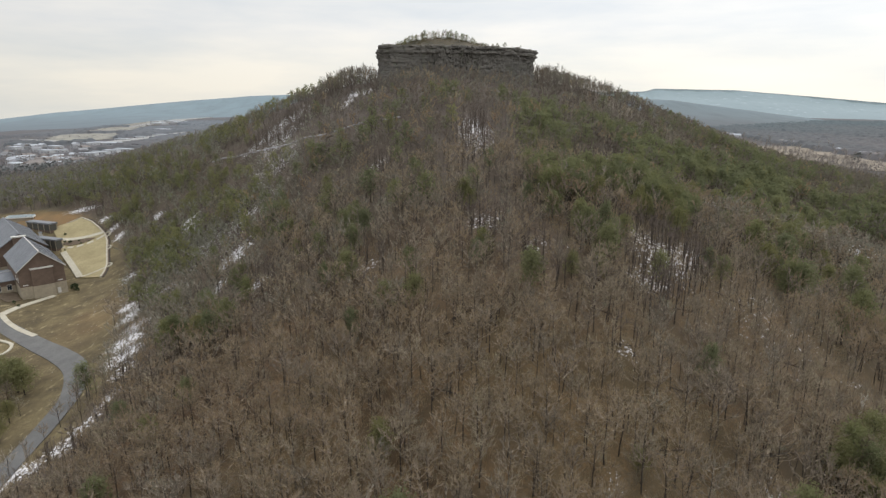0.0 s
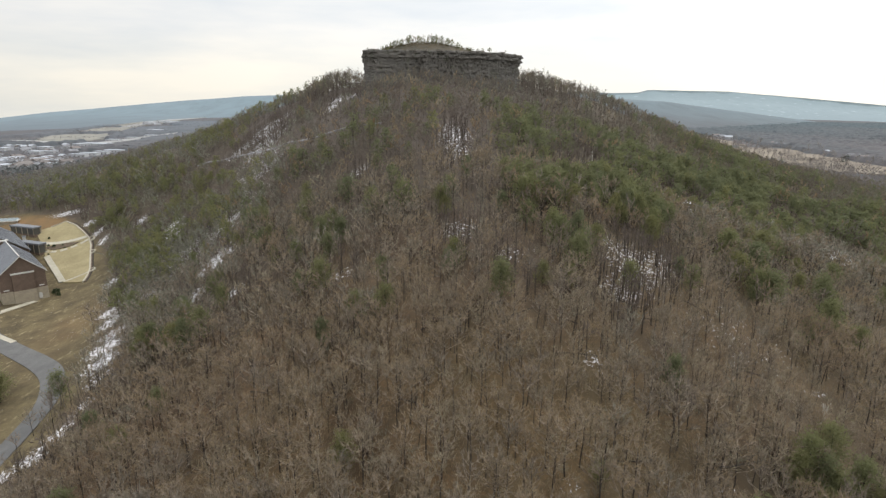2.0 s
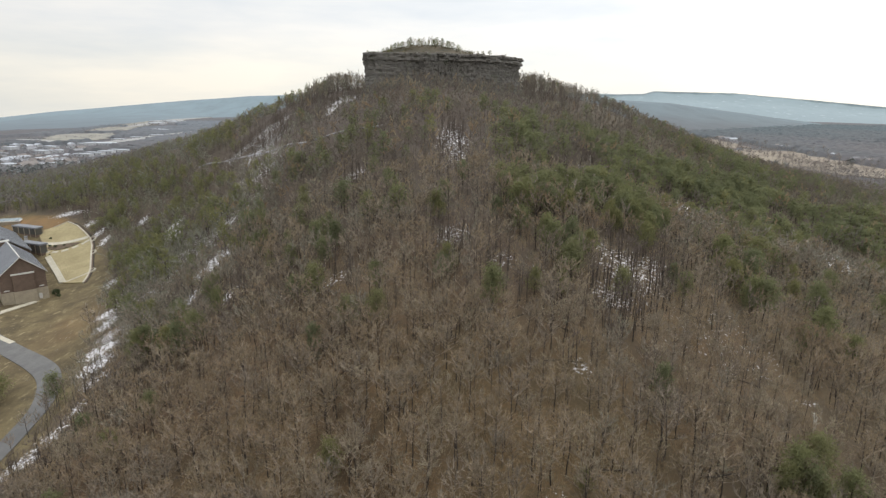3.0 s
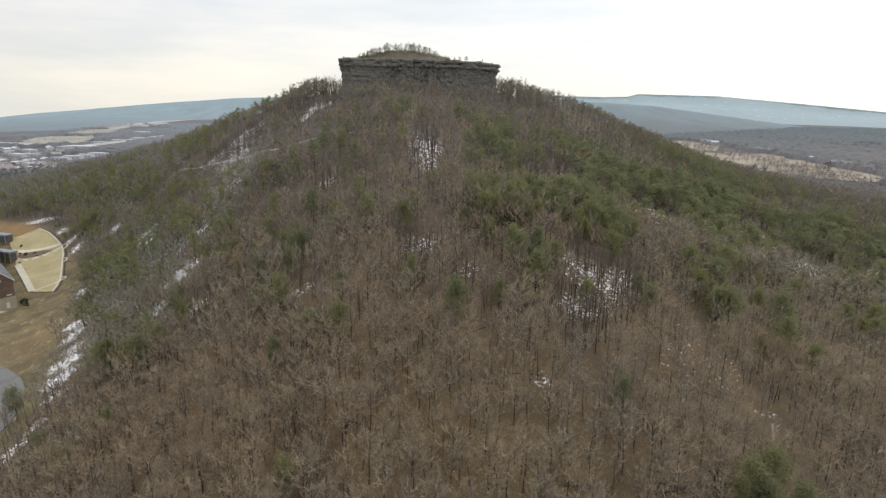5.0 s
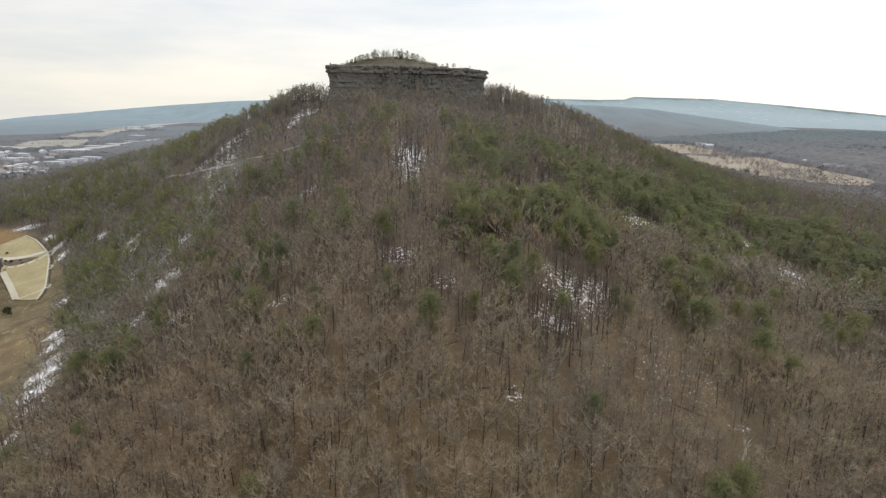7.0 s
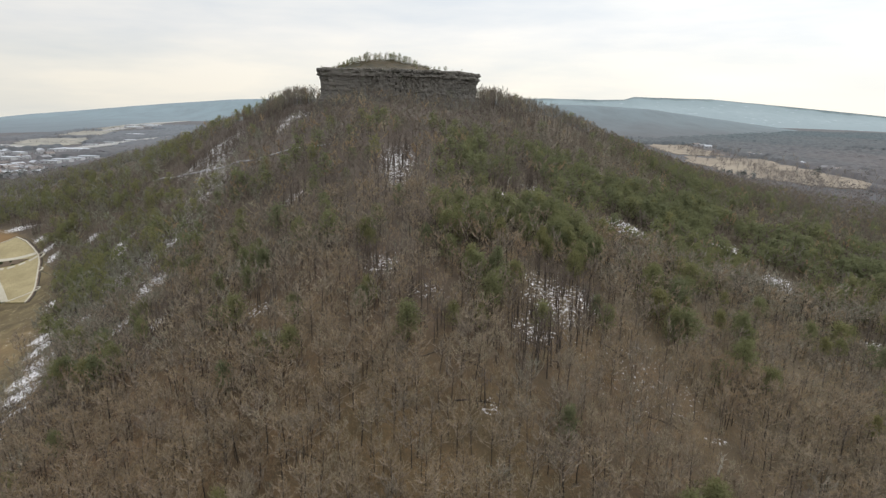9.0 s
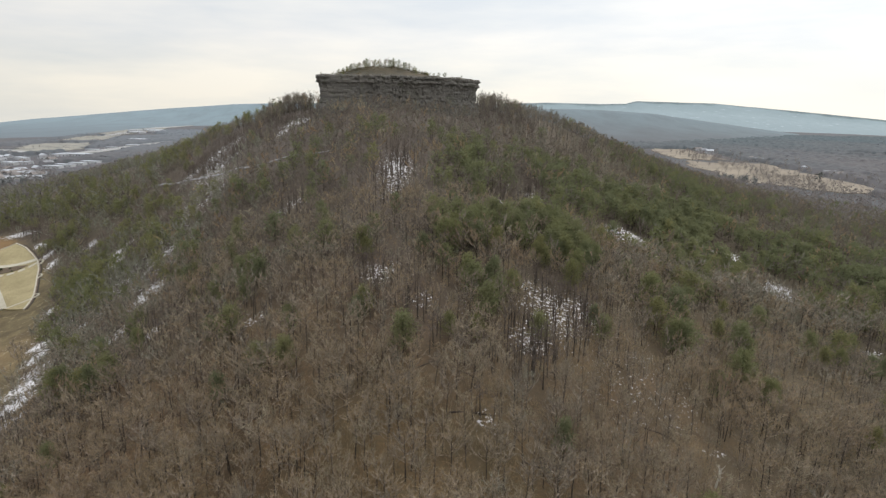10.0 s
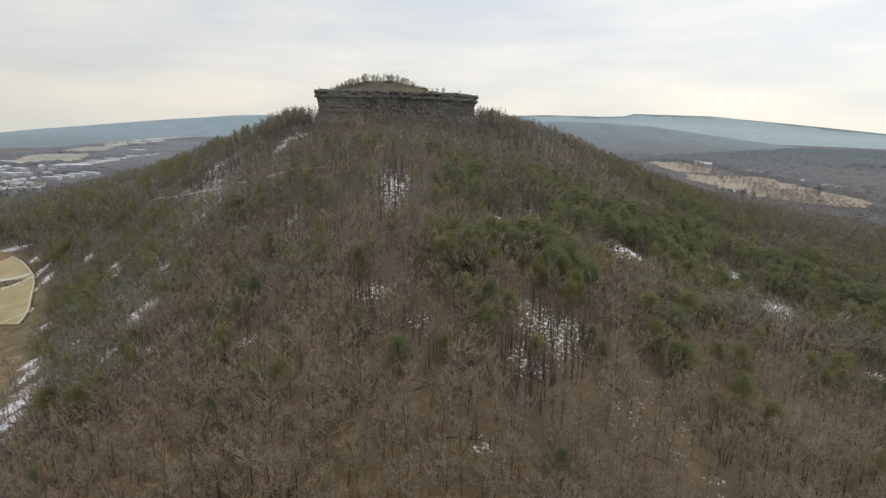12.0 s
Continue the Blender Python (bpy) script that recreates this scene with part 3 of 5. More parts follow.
def bare_tree_arrays(seed, limbs, boughs, twigs, width, sides, spread=1.0, girth=1.0, lean_form=False, rise=0.0, stout=1.0):
    """A leafless oak or hickory of height 1: straight dark bole, rising limbs, a haze of twigs."""
    b = Builder(seed)
    g = b.rng
    lean = g.normal(0, 0.03, 2)
    bole = [np.array([lean[0] * f + g.normal(0, 0.006), lean[1] * f + g.normal(0, 0.006), f]) for f in (-0.04, 0.2, 0.42, 0.62, 0.84)]
    keep = (0, 2, 4) if lean_form else (0, 1, 2, 3, 4)
    b.tube([bole[k] for k in keep], [girth * (0.0135, 0.0115, 0.0095, 0.007, 0.003)[k] for k in keep], sides)
    ends = []
    for i in range(limbs):
        f = 0.36 + 0.46 * (i + g.random()) / limbs
        az = i * 2.4 + g.normal(0, 0.4)
        up = rise + g.uniform(0.35, 1.2) + 0.5 * (f - 0.36)
        d = unit(np.array([math.cos(az), math.sin(az), up]))
        p = np.array([np.interp(f, [-0.04, 0.2, 0.42, 0.62, 0.84], [q[k] for q in bole]) for k in range(3)])
        L = spread * g.uniform(0.17, 0.31) * (1.15 - 0.55 * (f - 0.36) / 0.46)
        q1 = p + d * L * 0.5 + g.normal(0, 0.012, 3)
        q2 = q1 + unit(d + np.array([0, 0, 0.35]) + g.normal(0, 0.15, 3)) * L * 0.55
        if lean_form:
            b.sliver(p, unit(q2 - p), np.linalg.norm(q2 - p), 0.013)
        else:
            b.tube([p, q1, q2], [0.0066 * stout, 0.0044 * stout, 0.0018 * stout], 3, 2)
        ends.append((p, q1, q2, L))
        for _ in range(boughs):
            t = g.uniform(0.3, 1.0)
            s = p + (q1 - p) * t * 2 if t < 0.5 else q1 + (q2 - q1) * (t - 0.5) * 2
            dd = unit(unit(q2 - p) + g.normal(0, 0.55, 3) + np.array([0, 0, 0.25]))
            l2 = L * g.uniform(0.3, 0.6)
            e = s + dd * l2
            if lean_form:
                b.sliver(s, dd, l2, width * 2.2)
            else:
                bent = unit(dd + np.array([0, 0, 0.55]) + g.normal(0, 0.25, 3))
                if stout > 1:
                    b.tube([s, s + dd * l2 * 0.5, s + dd * l2 * 0.5 + bent * l2 * 0.6], [0.0042, 0.0032, 0.0010], 3, 2)
                else:
                    b.sliver(s, dd, l2 * 0.7, width * 2.4, 2)
                    b.sliver(s + dd * l2 * 0.48, bent, l2 * 0.6, width * 1.5, 2)
                e = s + dd * l2 * 0.48 + bent * l2 * 0.55
            ends.append((s, (s + e) / 2, e, l2))
    for _ in range(twigs):
        p, q1, q2, L = ends[g.integers(len(ends))]
        t = g.uniform(0.25, 1.0)
        s = p + (q2 - p) * t
        dd = unit(unit(q2 - p) * 0.8 + g.normal(0, 0.62, 3) + np.array([0, 0, 0.2 + rise]))
        b.sliver(s, dd, g.uniform(0.045, 0.12), width)
    return b.arrays()


def pine_arrays(seed, tufts, needles, size, sides, low=0.30):
    """A shortleaf pine of height 1: bare lower bole, ragged rounded crown of needle tufts."""
    b = Builder(seed)
    g = b.rng
    b.tube([np.array([g.normal(0, 0.008), g.normal(0, 0.008), f]) for f in (-0.04, 0.3, 0.62, 0.94)], [0.015, 0.012, 0.009, 0.003], sides)
    for i in range(tufts):
        f = low + (0.99 - low) * ((i + g.random()) / tufts) ** 0.85
        k = (f - low) / (0.99 - low)
        wide = 0.175 * (math.sin(math.pi * min(1, 0.26 + 0.74 * k)) ** 0.8) * g.uniform(0.25, 1.35)
        az = i * 2.4 + g.normal(0, 0.5)
        c = np.array([wide * math.cos(az), wide * math.sin(az), f])
        if i % 3 == 0:
            b.tube([np.array([0, 0, f - 0.05]), c], [0.004, 0.0015], 3)
        for _ in range(needles):
            p = c + g.normal(0, 1, 3) * np.array([0.066, 0.066, 0.060])
            b.sliver(p, unit(g.normal(0, 1, 3) + np.array([0, 0, 0.5]) + 4 * (c - np.array([0, 0, f]))), size * g.uniform(0.7, 1.3), size * 0.55)
    return b.arrays()


def scatter(name, protos, spots, materials, label, category, group=""):
    """Many trees that nobody could count, joined into one object."""
    V, T, M, K, off = [], [], [], [], 0
    spots = np.asarray(spots)
    kind = spots[:, 6].astype(int)
    for k, (v, t, m) in enumerate(protos):
        s = spots[kind == k]
        if not len(s):
            continue
        c, sn = np.cos(s[:, 4])[:, None], np.sin(s[:, 4])[:, None]
        h, w = s[:, 3][:, None], (s[:, 3] * s[:, 5])[:, None]
        x = (c * v[:, 0] - sn * v[:, 1]) * w + s[:, 0][:, None]
        y = (sn * v[:, 0] + c * v[:, 1]) * w + s[:, 1][:, None]
        z = v[:, 2] * h + s[:, 2][:, None]
        V.append(np.stack([x, y, z], 2).reshape(-1, 3))
        T.append((t[None] + (np.arange(len(s)) * len(v))[:, None, None]).reshape(-1, 3) + off)
        M.append(np.tile(m, len(s)))
        K.append(np.repeat(s[:, 7], len(v)))
        off += len(s) * len(v)
    me = array_mesh(name, np.concatenate(V), np.concatenate(T), materials, np.concatenate(M), np.concatenate(K))
    return tagged(new(name, me), label, category, group, "stuff")


PINE_ZONES = [(140, 270, 80, 60, 0.92), (215, 255, 65, 65, 0.62), (-165, 300, 54, 60, 0.48), (-118, 255, 34, 50, 0.34), (-190, 375, 60, 40, 0.45), (10, 200, 60, 24, 0.16),
              (-60, 342, 10, 18, 0.7), (62, 208, 44, 26, 0.52), (86, 90, 9, 7, 0.7), (72, 270, 38, 40, 0.5), (-230, 420, 90, 40, 0.45), (190, 360, 55, 60, 0.6)]


def pine_share(x, y):
    p = 0.008 if y < 135 else 0.05 if y < 150 else 0.12
    for cx, cy, rx, ry, k in PINE_ZONES:
        p = max(p, k * math.exp(-(((x - cx) / rx) ** 2 + ((y - cy) / ry) ** 2) ** 1.4))
    if y > 325 and abs(x - 8) < 62:
        return 0.0
    if y > 325 and 45 < x < 150 or y > 300 and abs(x - 5) < 78:
        p *= 0.2
    return p * min(1.4, max(0.25, 1.0 + 1.7 * noise.noise(Vector((x * 0.035, y * 0.035, 4.0)))))


def snow_here(x, y):
    return max(k * math.exp(-(((x - cx) / rx) ** 2 + ((y - cy) / ry) ** 2)) for cx, cy, rx, ry, k in SNOW_A + SNOW_B + SNOW_C if rx < 40)


TRAIL_LINE = [(-158, 398), (-134, 375.5), (-110, 350.5), (-84.5, 327), (-66.5, 309), (-52.5, 297.5), (-41, 291.8), (-20, 286.5)]


def near_trail(x, y):
    best = 1e9
    for (ax, ay), (bx, by) in zip(TRAIL_LINE, TRAIL_LINE[1:]):
        t = max(0.0, min(1.0, ((x - ax) * (bx - ax) + (y - ay) * (by - ay)) / ((bx - ax) ** 2 + (by - ay) ** 2)))
        best = min(best, math.hypot(x - ax - t * (bx - ax), y - ay - t * (by - ay)))
    return best


# pines that stand alone among the leafless trees: x, y, height
LONE_PINES = [(-23, 136, 9), (57.5, 147, 10), (103, 139, 9), (-35, 165, 9), (11, 156, 9), (41, 145, 8), (34, 146, 8), (75, 157, 8), (96, 153, 8), (-9, 154, 9), (-60, 211, 10),
              (-73, 195, 9), (77, 96, 12), (83, 99, 12), (74, 94, 10), (36, 93, 6), (86, 93, 11), (80, 91, 10)]


def plant():
    """Spots for all the trees of the hill: x, y, z, height, turn, width, kind, tint."""
    g = np.random.default_rng(7)
    step = 3.65
    bare, pine, slim = [], [], []
    for iy in range(int((560 - 58) / step)):
        for ix in range(int(900 / step)):
            x = -450 + (ix + g.uniform(0.02, 0.98)) * step
            y = 58 + (iy + g.uniform(0.02, 0.98)) * step
            if abs(x - 12) > 0.80 * y + 40 or x < wood_edge(y) + (-4.0 if 128 < y < 245 else 1.0) and y < 402 and y > 60:
                continue
            far_side = y > 440 or (y > 400 and abs(x) < 60)
            if on_butte(x, y, 5.5) or far_side and g.random() < 0.45:
                continue
            # trees thin out along the camera's sight line to each snow patch
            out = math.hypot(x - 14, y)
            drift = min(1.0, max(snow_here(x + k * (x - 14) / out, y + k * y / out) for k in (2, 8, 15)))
            west = x < -62 and 175 < y < 335
            band = math.exp(-(((x - 158 + 1.2 * (y - 205)) / 60) ** 2 + ((y - 205) / 17) ** 2) ** 2)
            # last term: outer left trees greyed, distance haze carried in their tint
            grey = band + math.exp(-(((x + 112) / 17) ** 2 + ((y - 205) / 55) ** 2) ** 2) + (0.62 if west else 1.0 if x < -140 and y > 280 else 0.0)
            young = 105 < x < 190 and 140 < y < 188 - 0.2 * (x - 150) and band < 0.4
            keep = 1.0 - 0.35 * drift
            if y < 240 and x < wood_edge(y) + 15:
                keep *= 0.36 if y > 175 or x < wood_edge(y) + 1 else 0.8
            keep *= (0.92 if y < 150 else 0.86) + (0.55 if y < 150 else 0.5) * noise.noise(Vector((x * 0.05, y * 0.05, 11.0)))
            if -64 < x < -40 and 335 < y < 372:
                keep *= 0.7
            if y > 255 and -170 < x < -10:
                # trees thin out on the camera's side so the trail stays in view
                d = math.hypot(x - 14, y)
                if any(near_trail(x + k * (x - 14) / d, y + k * y / d) < 2.4 for k in (1, 4, 7, 10, 13)):
                    keep *= 0.3
            if band > 0.4:
                keep = 0.97
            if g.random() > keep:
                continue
            z = gz(x, y) - 0.1
            tint = (0.5 if y < 235 else 0.3) + 0.5 * noise.noise(Vector((x * 0.02, y * 0.02, 2.0))) + g.normal(0, 0.16)
            if g.random() < (0.14 if y < 235 else 0.05):
                tint = 0.75 + g.normal(0, 0.05)
            if g.random() < (0.94 if y > 285 else 0.8 if y > 225 else 0.42 if y > 140 else 0.12):
                tint = 0.85 + g.normal(0, 0.045)
            if g.random() < 0.85 * grey:
                tint = 0.95 + g.normal(0, 0.04)
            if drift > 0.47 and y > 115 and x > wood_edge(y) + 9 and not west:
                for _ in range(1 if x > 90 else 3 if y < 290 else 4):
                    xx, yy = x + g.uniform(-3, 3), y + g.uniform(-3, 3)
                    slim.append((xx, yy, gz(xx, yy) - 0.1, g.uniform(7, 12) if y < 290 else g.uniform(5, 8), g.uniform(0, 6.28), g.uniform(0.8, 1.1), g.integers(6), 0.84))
            elif (y > 245 or x > wood_edge(y) + 1) and g.random() < (0.6 if young else 1.0) * pine_share(x, y) * (1 - 0.92 * drift) * (1 - 0.8 * min(1.0, band)):
                h = g.uniform(7.5, 12.5) if y < 300 else g.uniform(6.0, 10.0)
                if x < -80:
                    tint = g.normal(0.36, 0.1) if g.random() < 0.6 else 0.97
                elif y >= 235:
                    tint = g.normal(0.66, 0.13)
                pine.append((x, y, z, h, g.uniform(0, 6.28), g.uniform(0.95, 1.4), g.integers(5), min(0.99, max(0.01, tint))))
            else:
                h = g.uniform(8.0, 13.0) if y < 300 else g.uniform(7.5, 11.5)
                if y > 318 and -46 < x < 62:
                    h = g.uniform(6.5, 10.0)
                if y > 350 and (-78 < x < -42 or 60 < x < 80):
                    h = g.uniform(10.2, 14.0)
                elif y > 300 and -135 < x < -62:
                    h *= 0.84
                if young:
                    h *= 0.8
                wide = g.uniform(0.85, 1.2) * (1 - (0.2 if west else 0.68) * drift) * (1.3 if band > 0.4 else 1.0)
                bare.append((x, y, z, h, g.uniform(0, 6.28), wide, g.integers(6), min(0.99, max(0.01, tint))))
                if y > 345 and (-90 < x < -40 or 58 < x < 95):
                    # low growth fills the gaps under the taller crest trees
                    xx, yy = x + g.uniform(-2, 2), y + g.uniform(-2, 2)
                    bare.append((xx, yy, gz(xx, yy) - 0.1, g.uniform(4.0, 7.0), g.uniform(0, 6.28), 1.5, g.integers(6), 0.85))
    for x, y, h in LONE_PINES:
        pine.append((x, y, gz(x, y) - 0.1, h, x, 1.15, int(x) % 5, 0.35 + 0.6 * g.random()))
    return np.array(bare), np.array(pine), np.array(slim)


def tree_things(spots, arrays, names, materials, label, category, group):
    """Separate trees with a trunk and a crown each, copied from a handful of forms."""
    masters = {}
    for row in spots:
        x, y, z, h, turn, wide, k, _ = row
        k = int(k)
        m = pose(x, y, z, 0, 0, math.degrees(turn)) @ Matrix.Diagonal((h * wide, h * wide, h, 1))
        if k not in masters:
            v, t, s = arrays[k]
            root = new(names[0])
            tagged(root, label, category, group)
            for slot, nm in ((0, "trunk"), (1, "crown"), (2, "branching")):
                pick = t[s == slot]
                if not len(pick):
                    continue
                used, back = np.unique(pick, return_inverse=True)
                ob = new(nm, array_mesh(nm, v[used], back.reshape(-1, 3), [materials[slot]]))
                ob.parent = root
            root.matrix_basis = m
            masters[k] = root
        else:
            ob = copy_thing(masters[k], Matrix())
            ob.matrix_basis = m


BARE_HI = [bare_tree_arrays(10 + i, 11, 7, 190, 0.0075, 3, 1.3, 1.05) for i in range(6)]
BARE_NEAR = [bare_tree_arrays(10 + i, 10, 6, 210, 0.0058, 5, 1.4, 1.1, stout=1.35) for i in range(6)]
BARE_MID = [bare_tree_arrays(30 + i, 7, 5, 96, 0.0120, 3, 1.25, 1.0) for i in range(6)]
BARE_LOW = [bare_tree_arrays(50 + i, 4, 4, 58, 0.0190, 3, 1.35, 0.5, True) for i in range(6)]
BARE_CREST = [bare_tree_arrays(340 + i, 7, 3, 60, 0.0115, 3, 1.0, 0.8, True, 0.9) for i in range(6)]
BARE_DRIFT = [bare_tree_arrays(60 + i, 5, 4, 34, 0.0085, 3, 0.95, 1.4, True) for i in range(6)]
PINE_HI = [pine_arrays(70 + i, 50, 34, 0.042, 5) for i in range(5)]
PINE_MID = [pine_arrays(90 + i, 38, 15, 0.061, 3) for i in range(5)]
PINE_LOW = [pine_arrays(110 + i, 22, 9, 0.088, 3) for i in range(5)]
bare_spots, pine_spots, slim_spots = plant()
bare_spots = bare_spots[np.argsort(bare_spots[:, 1])]
pine_spots = pine_spots[np.argsort(pine_spots[:, 1])]
tree_things(bare_spots[:290], BARE_NEAR, ("bare_tree",), (BARK, TWIG, LIMB),
            "leafless grey-brown hardwood with a thin dark trunk", "tree", "bare trees on the lower slope")
tree_things(pine_spots[:120], PINE_HI, ("pine_tree",), (BARK, NEEDLE),
            "olive-green pine with a bare lower trunk among leafless trees", "tree", "pines on the lower slope")
rest = bare_spots[290:]
near, mid, far = rest[rest[:, 1] < 140], rest[(rest[:, 1] >= 140) & (rest[:, 1] < 225)], rest[rest[:, 1] >= 225]
scatter("bare_woods", BARE_HI, near, [BARK, TWIG, LIMB], "leafless hardwoods crowding the middle slope", "woods")
scatter("bare_woods", BARE_MID, mid, [BARK, TWIG, LIMB], "leafless brown hardwoods on the middle slope", "woods")
crest = (far[:, 1] > 345) & (np.abs(far[:, 0] - 5) < 125)
scatter("bare_woods", BARE_CREST, far[crest], [BARK, TWIG, LIMB], "upright leafless trees against the sky beside the cliffs", "woods")
far = far[~crest]
scatter("bare_woods", BARE_LOW, far, [BARK, TWIG, LIMB], "leafless brown hardwoods below the cliffs", "woods")
scatter("slim_woods", BARE_DRIFT, slim_spots, [BARK, TWIG, LIMB], "thin dark leafless trunks standing in old snow", "woods")
rest = pine_spots[120:]
near, far = rest[rest[:, 1] < 235], rest[rest[:, 1] >= 235]
scatter("pine_woods", PINE_MID, near, [BARK, NEEDLE], "olive-green pines scattered through leafless woods", "woods")
scatter("pine_woods", PINE_LOW, far, [BARK, NEEDLE], "dense olive-green pines high on the hill", "woods")


def build_brush():
    """Thin saplings and brush under the trees of the lower slope."""
    g = np.random.default_rng(91)
    forms = []
    for k in range(5):
        b = Builder(400 + k)
        for i in range(34):
            p = np.array([*b.rng.normal(0, 0.12, 2), b.rng.uniform(0, 0.5)])
            b.sliver(p, unit(b.rng.normal(0, 0.45, 3) + np.array([0, 0, 1.0])), b.rng.uniform(0.3, 0.6), 0.014, 1)
        forms.append(b.arrays())
    rows = []
    while len(rows) < 3400:
        y = 70 + 150 * g.random()
        x = 12 + g.uniform(-1, 1) * (0.8 * y + 30)
        if x < wood_edge(y) + 2:
            continue
        rows.append((x, y, gz(x, y) - 0.1, g.uniform(2.2, 5.5), g.uniform(0, 6.28), g.uniform(0.8, 1.4), g.integers(5), min(0.99, max(0.0, g.normal(0.5, 0.25)))))
    scatter("underbrush", forms, rows, [BARK, TWIG, LIMB], "thin leafless saplings and brush on leaf litter", "brush")

    rows = []
    while len(rows) < 620:
        a, r = g.uniform(0, 6.283), g.uniform(0.1, 0.96) ** 0.6
        x, y = butte_point(a, butte_reach(a) * r)
        tall = g.uniform(0.6, 1.5)
        if len(rows) % 2:
            x, y = g.uniform(-32, 28), 391 + g.normal(0, 4)
            tall = g.uniform(1.2, 2.6)
        elif len(rows) % 4 == 0:
            x, y = g.normal(-17, 8), g.normal(381, 5)
        rows.append((x, y, summit_height(x, y) - 0.15, tall, g.uniform(0, 6.28), g.uniform(1.6, 3.2), g.integers(5), g.random()))
    scatter("summit_brush", forms, rows, [BARK, DRYBRUSH], "low dry brush and grass tufts on the summit", "brush")


build_brush()


def build_summit_trees():
    g = np.random.default_rng(21)
    spots_p, spots_b = [], []
    for i in range(78):
        x = -31 + 60 * (i + g.random()) / 78
        y = 392 + g.normal(0, 4)
        row = (x, y, summit_height(x, y) - 0.1, g.uniform(3.0, 6.0) * (0.45 + 0.55 * math.exp(-((x + 3) / 22) ** 4)), g.uniform(0, 6.28), g.uniform(0.8, 1.2), i % 5, 0.5)
        (spots_p if g.random() < 0.32 else spots_b).append(row)
    for x, y, h in ((27, 384, 2.2), (31, 381, 2.0), (34, 380, 2.4), (37.6, 371, 2.9), (48, 377, 1.3), (-36, 364, 1.6), (-30, 368, 1.3), (-24, 372, 2.2), (20, 376, 1.5)):
        spots_p.append((x, y, summit_height(x, y) - 0.1, h, x, 1.7, 1, 0.3))
    tree_things(np.array(spots_p), [pine_arrays(140 + i, 26, 14, 0.075, 4, 0.22) for i in range(5)], ("summit_pine",), (BARK, NEEDLE), "small dark pine on the summit knoll", "tree", "trees on the summit")
    tree_things(np.array(spots_b), BARE_MID, ("summit_tree",), (BARK, TWIG, LIMB), "stunted leafless tree on the summit knoll", "tree", "trees on the summit")


build_summit_trees()


# ---- college building, lawn and paths ----
HOUSE_M = Matrix.Translation((-199.6, 275.2, 0)) @ Matrix.Rotation(0.75, 4, "Z")


